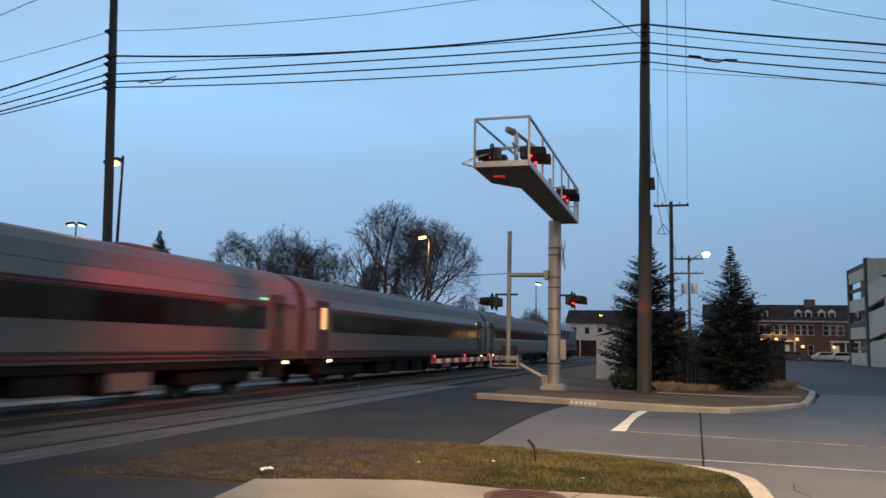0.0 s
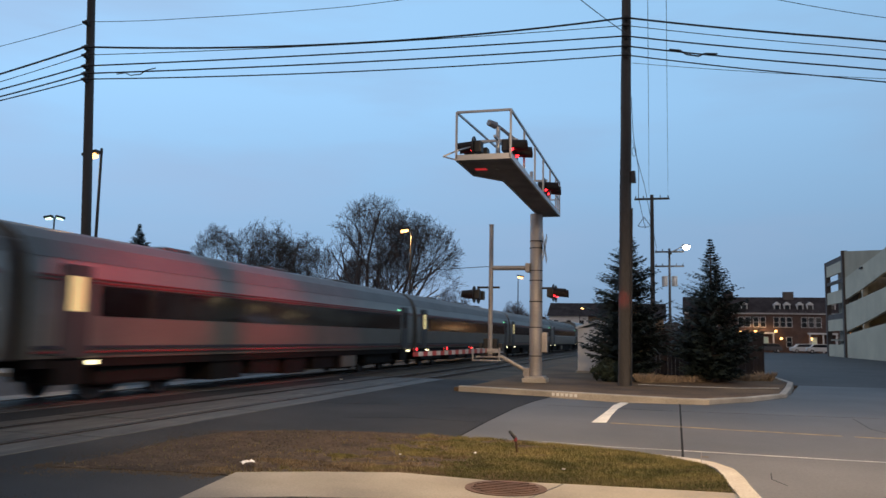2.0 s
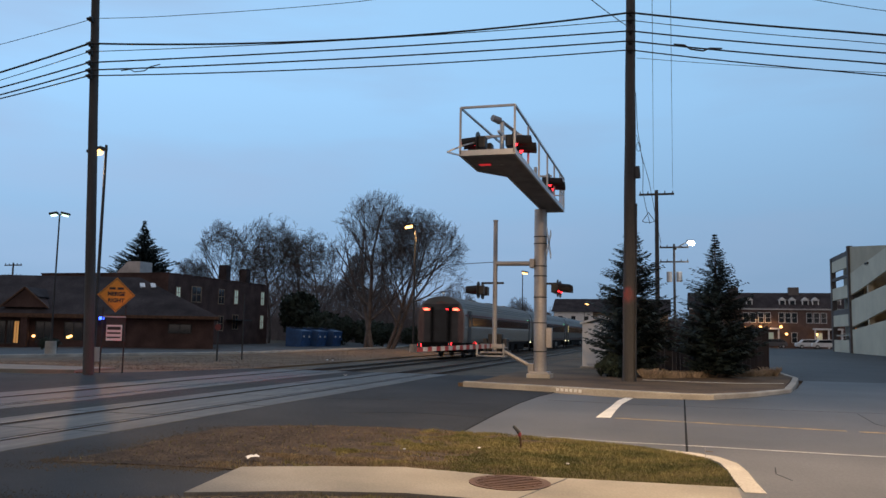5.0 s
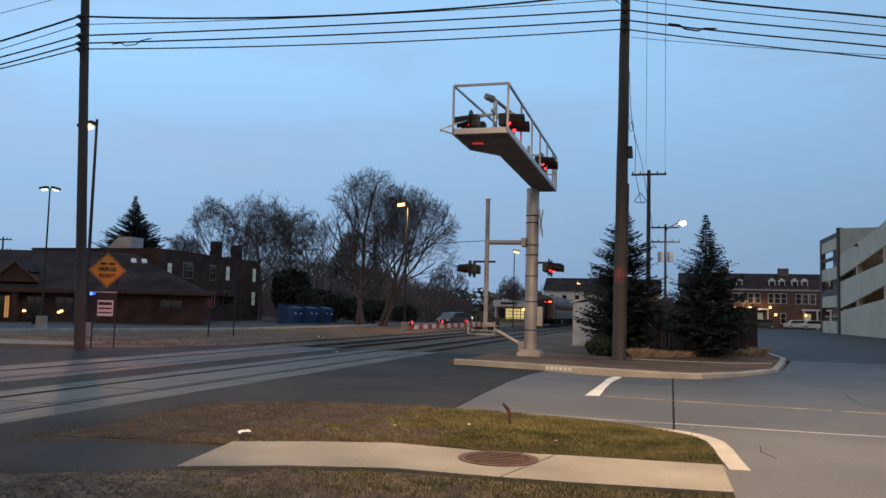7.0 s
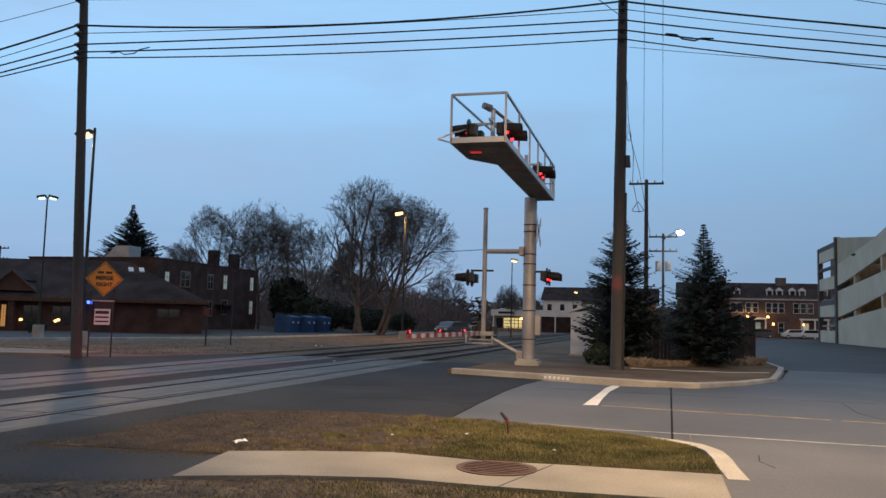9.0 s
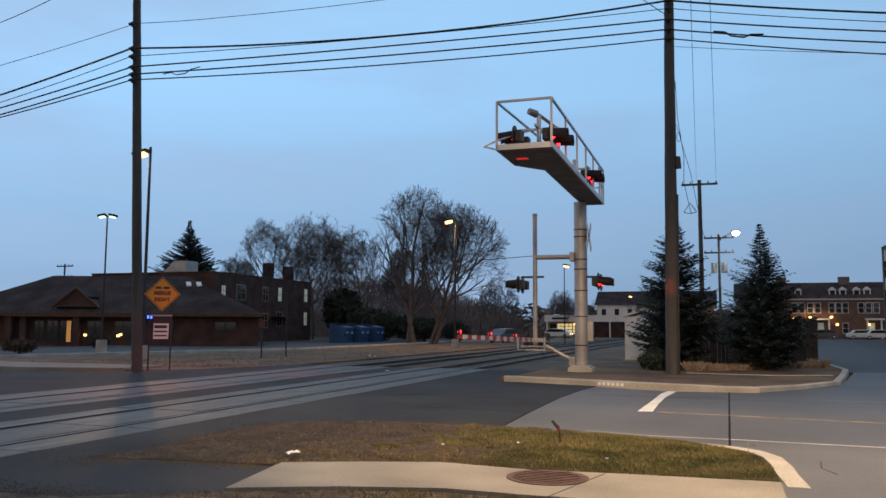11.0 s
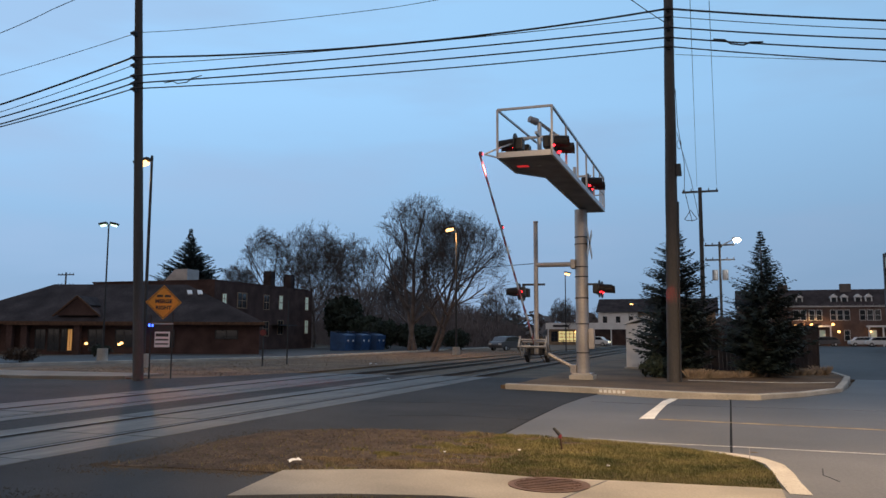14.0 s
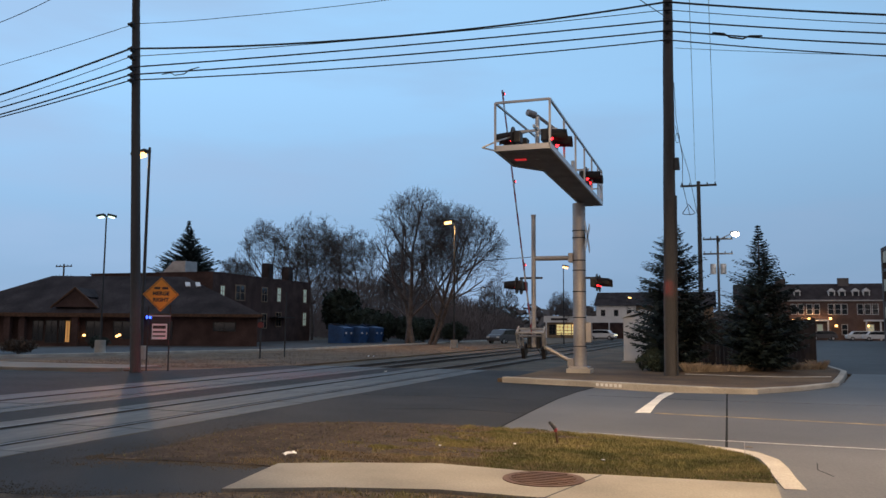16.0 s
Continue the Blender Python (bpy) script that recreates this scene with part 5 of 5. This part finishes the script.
part("text_bar", boxed(0.03, 0.24, 0.19, 0.27, 0.004, 0.007), BLACK, dia)
pl = part("notice_plate", boxed(-0.26, 0.26, -0.052, -0.042, 1.13, 1.69), WHITE, sg, "white notice plate")
for z, h in ((1.57, 0.11), (1.40, 0.06), (1.25, 0.05)):
    part("text_bar", boxed(-0.23, 0.21, -0.058, -0.052, z - h / 2, z + h / 2), BLACK, pl)
part("top_bar", boxed(-0.38, 0.36, -0.04, 0.0, 1.95, 2.0), GUARD, sg)
part("header_plate", boxed(-0.30, 0.30, -0.05, -0.04, 1.70, 1.92), DARK, sg, "dark upper plate")

# ---- lamp posts ----
def lamp_post(place, height, label, glow, heads, r=0.09, mat=DARK, out=0.6, base=True, group="street lamps", size=1.0):
    t = thing("street_lamp", place, label, "street lamp", group)
    part("post", tubed((0, 0, 0), (0, 0, height), r, r * 0.7, 12), mat, t)
    if base:
        part("base", tubed((0, 0, -0.1), (0, 0, 0.75), 0.32, 0.30, 16), KERB, t, "concrete base")
    for a in heads:
        c, s = math.cos(radians(a)), math.sin(radians(a))
        hd = part("lamp_head", boxed(-0.42 * size, 0.42 * size, -0.19, 0.19, -0.06, 0.08, 0.03), DARK, t)
        hd.matrix_basis = pose(c * out, s * out, height + 0.02, 0, 12, a)
        part("lens", boxed(-0.30 * size, 0.30 * size, -0.14, 0.14, -0.27 if glow is GLOW_SODIUM else -0.15, -0.05, 0.04), glow, hd, "glowing lens")
        part("arm", bar(bmesh.new(), (0, 0, height - 0.03), (c * out, s * out, height + 0.02), 0.06, 0.06), DARK, t)
    return t


ls = lamp_post((-26.32, 32.4, -0.1), 10.3, "dark steel street lamp with a glowing amber head", GLOW_SODIUM, (182,), out=0.58)
part("post_top", tubed((0, 0, 10.3), (0, 0, 10.55), 0.075, 0.06, 12), DARK, ls)
lamp_post((-20.15, 62.8, -0.1), 10.55, "dark steel lamp post with a glowing amber head", GLOW_SODIUM, (205,), out=0.6)
lamp_post((-34.3, 38.6, 0), 8.15, "slim parking lot lamp with two greenish-white heads", GLOW_GREENISH, (20, 200), r=0.06, out=0.33, size=0.55)

for x, y, h, gl, out in ((-37.5, 118, 9.2, GLOW_FAR, 1.0), (-38.5, 135, 8.8, GLOW_FAR, 0.8), (-15.6, 88, 8.6, GLOW_SODIUM, 0.4), (-46, 150, 4.0, GLOW_FAR, 0.4), (-16.0, 160, 8.0, GLOW_SODIUM, 0.8)):
    lamp_post((x, y, -0.1), h, "slim distant street lamp beyond the tracks", gl, (-40,), r=0.07, out=out, base=False)

# ---- poles and lamps down the street ----
for k, (x, y, h, r) in enumerate(((-0.75, 60, 12.4, 0.19), (0.55, 74.2, 10.0, 0.14), (-76.5, 79, 9.3, 0.14))):
    q = thing("utility_pole", (x, y, -0.1), "wooden utility pole with crossarms", "utility pole")
    part("shaft", tubed((0, 0, 0), (0, 0, h), r, r * 0.7, 10), WOOD_POLE, q)
    for z in ((h - 0.3,) if k == 0 else (h - 0.3, h - 1.6)):
        part("crossarm", boxed(-1.25, 1.25, -0.06, 0.06, z - 0.07, z + 0.07), WOOD_POLE, q)
        for xx in (-1.15, -0.6, 0.6, 1.15):
            part("insulator", tubed((xx, 0, z + 0.07), (xx, 0, z + 0.24), 0.045, 0.03, 8), DARK, q)
    if k == 1:
        for xx in (-0.42, 0.42):
            part("transformer", tubed((xx, 0, h - 3.4), (xx, 0, h - 2.5), 0.26, 0.26, 14), GALV, q)
    if k == 0:
        for xx, near in ((-0.2, -0.39), (1.15, 0.17)):
            wire("overhead_cable", [(x + xx, y, h), (near, 25, 11.72), (near + (near - x - xx) * 0.54, 6, 11.4)], 0.009, WIRE, None, "thin overhead cable along the street", "cable", 0.0)
led = thing("street_lamp", (0.6, 74.0, -0.1), "street lamp on a long arm with a bright white head", "street lamp", "street lamps")
part("clamp", boxed(-0.16, 0.16, -0.1, 0.14, 9.45, 9.75, 0.02), DARK, led)
part("arm", bar(bmesh.new(), (0, 0, 9.6), (1.15, -0.6, 10.1), 0.07, 0.07), GALV, led)
lh = part("lamp_head", boxed(1.0, 1.7, -0.85, -0.5, 10.1, 10.24, 0.04), GALV, led)
bulb = bmesh.new()
bmesh.ops.create_uvsphere(bulb, u_segments=16, v_segments=10, radius=1.0, matrix=Matrix.Translation((1.4, -0.7, 9.98)) @ Matrix.Diagonal((0.30, 0.26, 0.22, 1)))
part("lens", bulb, GLOW_LED, lh, "bright white lens", smooth=True)

# ---- small things by the road ----
mk = thing("marker_stake", (-1.99, 11.2, 0.02), "bent dark marker stake with a red tip in the grass", "marker stake")
part("stake", tubed((0, 0, 0), (-0.03, 0, 0.22), 0.015, 0.012, 8), RUST, mk)
part("head", tubed((-0.03, 0, 0.22), (-0.12, 0.02, 0.31), 0.03, 0.02, 8), BLACK, mk)
part("tip", tubed((-0.03, 0, 0.18), (-0.03, 0, 0.23), 0.025, 0.025, 8), REDPAINT, mk)
fl = thing("flag_marker", (0.42, 11.0, 0.1), "small torn pink utility flag by the kerb", "marker flag")
part("stick", tubed((0, 0, -0.05), (0, 0, 0.12), 0.004, 0.004, 6), GALV, fl)
part("flag", slab(bmesh.new(), [(0, 0), (0.1, 0.01), (0.08, 0.05), (0, 0.04)], 0.05, 0.056), STRAW, fl)
for x, y, z, w in ((-4.92, 9.0, 0.05, 0.16), (-18.4, 41.9, -0.08, 0.5), (-2.5, 10.8, 0.05, 0.05), (-3.4, 10.3, 0.05, 0.05), (-1.2, 9.9, 0.05, 0.04), (-11.4, 27.5, 0.0, 0.12)):
    lt = bmesh.new()
    bmesh.ops.create_grid(lt, x_segments=4, y_segments=3, size=0.5)
    for v in lt.verts:
        v.co = Vector((v.co.x * w, v.co.y * w * 0.6, 0.02 + 0.3 * w * noise.noise(v.co * 3.1 + Vector((x, y, 0)))))
    bmesh.ops.solidify(lt, geom=lt.faces[:], thickness=0.004)
    pp = part("litter", lt, WHITE)
    pp.matrix_basis = pose(x, y, z, 0, 0, 20 + x * 30)
    tagged(pp, "crumpled scrap of white paper litter on the ground", "litter", "scraps of litter")
for i in range(6):
    part("text_bar", boxed(-3.05 + i * 0.13, -2.97 + i * 0.13, 22.62 - i * 0.06, 22.64 - i * 0.06, 0.05, 0.13), WHITE, bpy.data.objects["kerb_island"])
for x, y, h, red in ((-22.2, 36.5, 2.0, True), (-22.2, 39.0, 3.6, False)):
    sp = thing("sign_post", (x, y, -0.1), "thin steel post with a small red sign by the tracks" if red else "thin bare steel post by the tracks", "sign post")
    part("post", boxed(-0.03, 0.03, -0.03, 0.03, 0, h), DARK, sp)
    if red:
        part("sign_plate", tubed((0.02, -0.05, h - 0.2), (0.03, -0.07, h - 0.2), 0.17, 0.17, 8), STRIPE_RED, sp, "small dull red plate")
pl2 = thing("corner_street_lamp", (5.0, 9.1, 0), "tall street lamp by the driveway with an amber head", "street lamp")
part("post", tubed((0, 0, 0), (0, 0, 9.1), 0.1, 0.07, 12), DARK, pl2)
part("arm", bar(bmesh.new(), (0, 0, 9.05), (-3.9, 1.1, 9.8), 0.06, 0.06), DARK, pl2)
part("lamp_head", boxed(-4.5, -3.8, 0.9, 1.3, 9.74, 9.86, 0.03), DARK, pl2)

# ---- parking garage ----
gar = thing("parking_garage", (22.0, 110.0, 0), "pale concrete parking garage with sloping ramp parapets", "building")


def upright(pts, x0, x1):
    """A wall panel in the y-z plane, from x0 to x1 thick."""
    bm = bmesh.new()
    a = [bm.verts.new((x0, y, z)) for y, z in pts]
    b = [bm.verts.new((x1, y, z)) for y, z in pts]
    n = len(pts)
    bm.faces.new(a)
    bm.faces.new(b[::-1])
    for i in range(n):
        bm.faces.new((a[i], a[(i + 1) % n], b[(i + 1) % n], b[i]))
    bmesh.ops.recalc_face_normals(bm, faces=bm.faces)
    return bm


part("parapet", upright([(0, -0.2), (-60, -0.2), (-60, 6.1), (-22, 4.05), (-8.6, 3.35), (0, 2.85)], 0, 0.3), GARAGE, gar)
part("parapet", upright([(0, 3.25), (-8.6, 4.05), (-22, 5.5), (-60, 9.5), (-60, 10.4), (-22, 7.75), (-8.6, 7.0), (0, 6.55)], 0, 0.3), GARAGE, gar)
part("parapet", upright([(0, 7.2), (-8.6, 8.0), (-22, 9.45), (-60, 13.5), (-60, 15.6), (-22, 11.95), (-18, 11.4), (0, 9.9)], 0, 0.3), GARAGE, gar)
part("penthouse_wall", upright([(0, 9.8), (-18, 11.2), (-18, 11.5), (0, 13.3)], 0.02, 0.3), TAN_WALL, gar, "tan upper wall")
part("wall_lamp", boxed(-0.2, 0.02, -9.6, -8.4, 10.3, 10.5, 0.03), DARK, gar)
# inner surfaces from here on take the concrete with shade in its colour
for dz in (0.0, 4.0, 8.0):
    part("ramp_deck", upright([(0, 2.0 + dz), (-60, 5.6 + dz), (-60, 5.9 + dz), (0, 2.3 + dz)], 0.3, 16), GARAGE_SHADE, gar)
part("inner_wall", boxed(9.0, 9.3, -60, 12, -0.2, 13.0), GARAGE_SHADE, gar)
part("end_wall", boxed(0.3, 16, -60.3, -60, -0.2, 14), GARAGE, gar)
for y in (-55, -46, -37, -28, -20.5, -8.8):
    part("column", boxed(0.05, 0.6, y, y + 0.55, -0.2, 9.0 - y * 0.05), GARAGE, gar)
part("corner_column", boxed(-0.25, 0.35, 0.0, 0.75, -0.2, 13.4), TOWER, gar, "grey brick corner column")
part("stair_tower", boxed(1.6, 6, 0.75, 12.4, -0.2, 12.9), GARAGE_SHADE, gar)
part("corner_column", boxed(-0.1, 0.5, 11.6, 12.4, -0.2, 12.9), TOWER, gar)
for z0, z1, mt in ((12.3, 12.95, TOWER), (10.85, 12.3, GARAGE), (9.6, 10.0, TOWER), (7.0, 8.6, GARAGE), (4.9, 5.6, TOWER), (3.4, 4.9, GARAGE), (-0.2, 1.6, GARAGE)):
    part("landing_wall", boxed(0.0, 0.3, 0.75, 11.6, z0, z1), mt, gar)
part("landing_lamp", boxed(1.2, 1.5, 5.0, 5.6, 3.0, 3.2, 0.05), GLOW_WARM, gar, "warm landing lamp")
for k, y in enumerate((-6, -16, -26)):
    for z in (4.4, 8.4):
        part("ceiling_light", boxed(4.0, 5.2, y - 0.3, y + 0.3, z + 0.6 * k - 0.15, z + 0.6 * k, 0.03), GLOW_GARAGE, gar, "warm ceiling light")
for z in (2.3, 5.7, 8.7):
    part("landing", boxed(0.3, 1.6, 0.75, 11.6, z - 0.2, z), GARAGE_SHADE, gar)

# ---- brick terrace at the end of the street ----
ter = thing("terrace_house", (20, 158, 0), "long red brick terrace with dormers in a dark roof", "building")
part("wall", boxed(-16, 26, 0, 12, -0.2, 7.2), RED_BRICK, ter)
tr = part("roof", extrude_profile(bmesh.new(), [(-0.4, 7.1), (3.6, 10.2), (8.4, 10.2), (12.4, 7.1)], -16.3, 26.3), ROOF, ter)
tr.matrix_basis = Matrix(((0, 1, 0, 0), (1, 0, 0, 0), (0, 0, 1, 0), (0, 0, 0, 1)))
part("cornice", boxed(-16.2, 26.2, -0.3, 0, 6.9, 7.2), WHITE, ter)
for x in (-9, 1.6, 14):
    part("chimney", boxed(x, x + 1.8, 3, 4.2, 8.5, 11.2), TOWER, ter)
wf = frame_mesh("window", 1.0, 1.9, WHITE, (0, 1))
wp = [pane_mesh("pane", 1.0, 1.9, m) for m in (GLASS, GLOW_PALE)]
rw = random.Random(9)
for x in (-12.0, -10.8, -6.2, -5.0, -3.6, -2.4, -0.1, 1.0, 2.1, 4.6, 5.8, 7.0, 9.5, 10.7, 13, 14.2):
    window_unit(ter, wf, wp[0], (x, -0.06, 4.5), -90)
for x in (-11.4, -8.6, -2.0, 2.0, 6.2, 10.2, 13.6):
    window_unit(ter, wf, wp[1 if rw.random() < 0.4 else 0], (x, -0.06, 0.9), -90)
for x in (-9.5, -5.5, 0.2, 1.9, 4.1, 5.8, 9.5, 12):
    dm = part("dormer", boxed(x - 0.55, x + 0.55, 0.6, 3.0, 7.55, 8.75), WHITE, ter)
    part("dormer_roof", extrude_profile(bmesh.new(), [(x - 0.7, 8.7), (x + 0.7, 8.7), (x, 9.25)], 0.5, 3.1), WHITE, dm)
    part("pane", boxed(x - 0.38, x + 0.38, 0.57, 0.61, 7.75, 8.6), GLASS, dm)
for x, z in ((-6.4, 3.5), (-3.8, 3.7), (-0.3, 3.8), (0.6, 2.5), (5.6, 2.5)):
    part("porch_lamp", boxed(x - 0.2, x + 0.2, -0.9, -0.5, z - 0.2, z + 0.2, 0.08), GLOW_SODIUM, ter, "glowing amber porch lamp")
for x in (-3.0, 7.5):
    pr = part("porch_roof", boxed(x - 2.4, x + 2.4, -1.6, 0, 3.3, 3.6), WHITE, ter)
    for dx in (-2.2, 0, 2.2):
        part("porch_column", boxed(x + dx - 0.12, x + dx + 0.12, -1.5, -1.26, -0.1, 3.3), WHITE, pr)
lamp("porch_beam", (16.2, 155.5, 4.2), 350, SODIUM, 0.3, (17, 158, 1.5), 160)


def car(place, turn, mat, label):
    c = thing("parked_car", place, label, "car", "parked cars", turn=turn)
    prof = [(-2.2, 0.35), (-2.25, 0.75), (-2.1, 0.98), (-1.6, 1.05), (-1.1, 1.55), (0.6, 1.62), (1.5, 1.55), (2.1, 1.0), (2.2, 0.7), (2.15, 0.35)]
    bm = extrude_profile(bmesh.new(), prof, -0.88, 0.88)
    bmesh.ops.bevel(bm, geom=bm.edges[:], offset=0.05, segments=2, affect="EDGES")
    part("body", bm, mat, c, smooth=False)
    gl = extrude_profile(bmesh.new(), [(-1.45, 1.06), (-1.05, 1.47), (0.6, 1.54), (1.4, 1.48), (1.85, 1.06)], -0.885, 0.885)
    part("window_glass", gl, GLASS, c)
    for x in (-1.4, 1.4):
        for y in (-0.8, 0.8):
            w = part("wheel", tubed((x, y - 0.1, 0.33), (x, y + 0.1, 0.33), 0.33, 0.33, 18), RUBBER, c)
            part("rim", tubed((x, y - 0.11, 0.33), (x, y + 0.11, 0.33), 0.2, 0.2, 12), ALU, w)
    for y in (-0.65, 0.65):
        part("tail_light", boxed(2.1, 2.2, y - 0.15, y + 0.15, 0.75, 0.95), REDPAINT, c)
        part("headlight", boxed(-2.25, -2.15, y - 0.18, y + 0.18, 0.68, 0.85), WHITE, c)
    return c


GREYCAR = material("grey_car_paint", (0.12, 0.12, 0.13), 0.3, 0.5, vary=0.05, bump=0, clear=0.5)
car((17.6, 151, 0), 10, GREYCAR, "dark grey parked estate car")
car((23.3, 150.5, 0), 5, WHITE, "white parked car beside the terrace")
car((25.6, 149, 0), 0, WHITE, "white parked estate car beside the terrace")
car((-21.8, 86, -0.1), 70, GREYCAR, "dark car parked beyond the tracks")
car((-48, 165, -0.1), 60, GREYCAR, "dark car on the far lot")

far_car = car((-20, 132, -0.1), 172, WHITE, "white car rolling past the shop with lit headlights")
for y in (-0.62, 0.62):
    part("headlight_glow", boxed(-2.30, -2.24, y - 0.14, y + 0.14, 0.68, 0.82, 0.02), GLOW_MARKER, far_car, "lit headlight")
CAR_AT = [(0, -58), (6.5, -34), (9.5, -27.5), (12.5, -21.3), (13.5, -19.2), (14.5, -18.2), (15, -17.8), (16, -17.2)]

# ---- shop and low buildings beyond the tracks ----
shop = thing("corner_shop", (-30.2, 150, -0.1), "low shop with lit yellow windows and a white fascia", "shop")
part("wall", boxed(0, 7, 0, 10, 0, 3.0), TAN_STONE, shop)
part("wall", boxed(7, 18, 1, 10, 0, 3.0), BRICK, shop)
part("fascia", boxed(-0.2, 18.2, -0.4, 0, 2.9, 4.1), WHITE, shop)
part("sign_band", boxed(1.2, 4.2, -0.45, -0.4, 3.3, 3.7), STRIPE_BLUE, shop)
for x in (0.75, 2.2, 3.65, 5.1):
    lit = x > 2
    pane = part("shop_window", boxed(x, x + 1.25, -0.05, 0, 0.6, 2.5), GLOW_STORE if lit else GLASS, shop, "lit yellow shop window" if lit else "dark shop window")
    for k in range(3):
        part("mullion", boxed(x, x + 1.25, -0.08, -0.05, 0.75 + k * 0.62, 0.86 + k * 0.62), DARK, pane)
    part("mullion", boxed(x + 0.58, x + 0.66, -0.08, -0.05, 0.6, 2.5), DARK, pane)
part("shop_lamp", boxed(5.4, 5.8, -0.5, -0.1, 2.2, 2.6, 0.1), GLOW_SODIUM, shop, "glowing amber lamp")
for x in (0.4, 6.8, 12, 17.5):
    part("canopy_post", boxed(x, x + 0.2, -1.6, -1.4, 0, 2.9), WHITE, shop)
hall = thing("apartment_building", (-26, 190, 0), "pale apartment building with a wide dark roof", "building")
part("wall", boxed(0, 26, 0, 12, -0.2, 7.2), TAN_STONE, hall)
part("gable_wall", boxed(-0.05, 9, -0.3, 0, -0.2, 7.2), WHITE, hall)
hr = part("roof", extrude_profile(bmesh.new(), [(-0.8, 7.1), (5.5, 10.4), (6.5, 10.4), (12.8, 7.1)], -0.6, 26.6), ROOF, hall)
hr.matrix_basis = Matrix(((0, 1, 0, 0), (1, 0, 0, 0), (0, 0, 1, 0), (0, 0, 0, 1)))
for x in range(1, 24, 3):
    for z in (1.5, 4.6):
        part("window", boxed(x, x + 1.0, -0.34, -0.02, z, z + 1.5), GLASS, hall)
hm = thing("small_house", (-58, 165, 0), "small dark house with a gabled roof", "house")
part("wall", boxed(-5, 5, -4, 4, -0.2, 3.2), TAN_STONE, hm)
part("roof", extrude_profile(bmesh.new(), [(-5.4, 3.1), (5.4, 3.1), (0, 6)], -4.4, 4.4), ROOF, hm)

# ---- far woods ----
wv, wf_ = [], []
rr = random.Random(77)
for i in range(9000):
    x = rr.uniform(-330, 120)
    y = 230 + rr.uniform(0, 40)
    top = 7 + 4 * noise.noise(Vector((x * 0.03, 0.3, 0))) + 2.5 * noise.noise(Vector((x * 0.15, 1, 0)))
    z = rr.uniform(0, max(2, top))
    r = rr.uniform(0.5, 1.6)
    k = len(wv)
    for j in range(3):
        wv.append((x + rr.gauss(0, r), y + rr.gauss(0, r), z + rr.gauss(0, r * 0.8)))
    wf_.append((k, k + 1, k + 2))
tagged(raw("far_woods", wv, wf_, BARK), "distant band of leafless trees along the horizon", "woods", kind="stuff")
# scrub and saplings behind the trees
bv, bf = [], []
for i in range(60000):
    x = rr.uniform(-98, -30)
    y = rr.uniform(108, 140) - (x + 55) * 0.25
    top = 8.8 + 2.0 * noise.noise(Vector((x * 0.12, 5.1, 0))) + 1.6 * noise.noise(Vector((x * 0.5, 2, 0))) - max(0, x + 47) * 0.33
    z = max(0.6, top) * rr.random() ** 1.5
    h, lx, w = rr.uniform(0.5, 1.5), rr.gauss(0, 0.35), rr.uniform(0.02, 0.06)
    k = len(bv)
    bv += [(x - w, y, z), (x + w, y, z), (x + lx, y + rr.gauss(0, 0.3), z + h)]
    bf.append((k, k + 1, k + 2))
tagged(raw("background_scrub", bv, bf, HAZY_SCRUB), "tangle of bare scrub and saplings behind the trees", "scrub", kind="stuff")
tagged(part("backdrop_hedge", boxed(-400, 200, 275, 277, -0.5, 4.5), EVERGREEN), "dark distant tree line", "tree line", kind="structure")

# ---- what moves ----
TAIL_AT = [(0, -53.5), (1, -33.2), (2, -12.9), (3, 7.4), (3.5, 17.2), (4.2, 30.8), (5.2, 52.5), (6.4, 80.2), (7.2, 102), (8, 120), (9, 147), (10, 174.5), (12, 230), (14, 286), (16, 342)]


def motions():
    for k, c in enumerate(TRAIN):
        walk(c, [(t, pose(FAR_X, y + 26.0 * k, 0.02)) for t, y in TAIL_AT])
    walk(far_car, [(t, pose(x, 132, -0.1, 0, 0, 172)) for t, x in CAR_AT])
    walk(gate, [(t, pose(*PIVOT, -a, 0, 0)) for t, a in
                ((0, 0), (5, 0), (10.2, 0), (10.8, 0), (11.2, 4), (12.0, 13.3), (12.5, 19.2), (13.0, 25.5), (13.5, 31.6), (14.0, 37.5), (14.5, 43.4), (15.0, 49), (15.5, 55), (16.0, 61))])


motions()
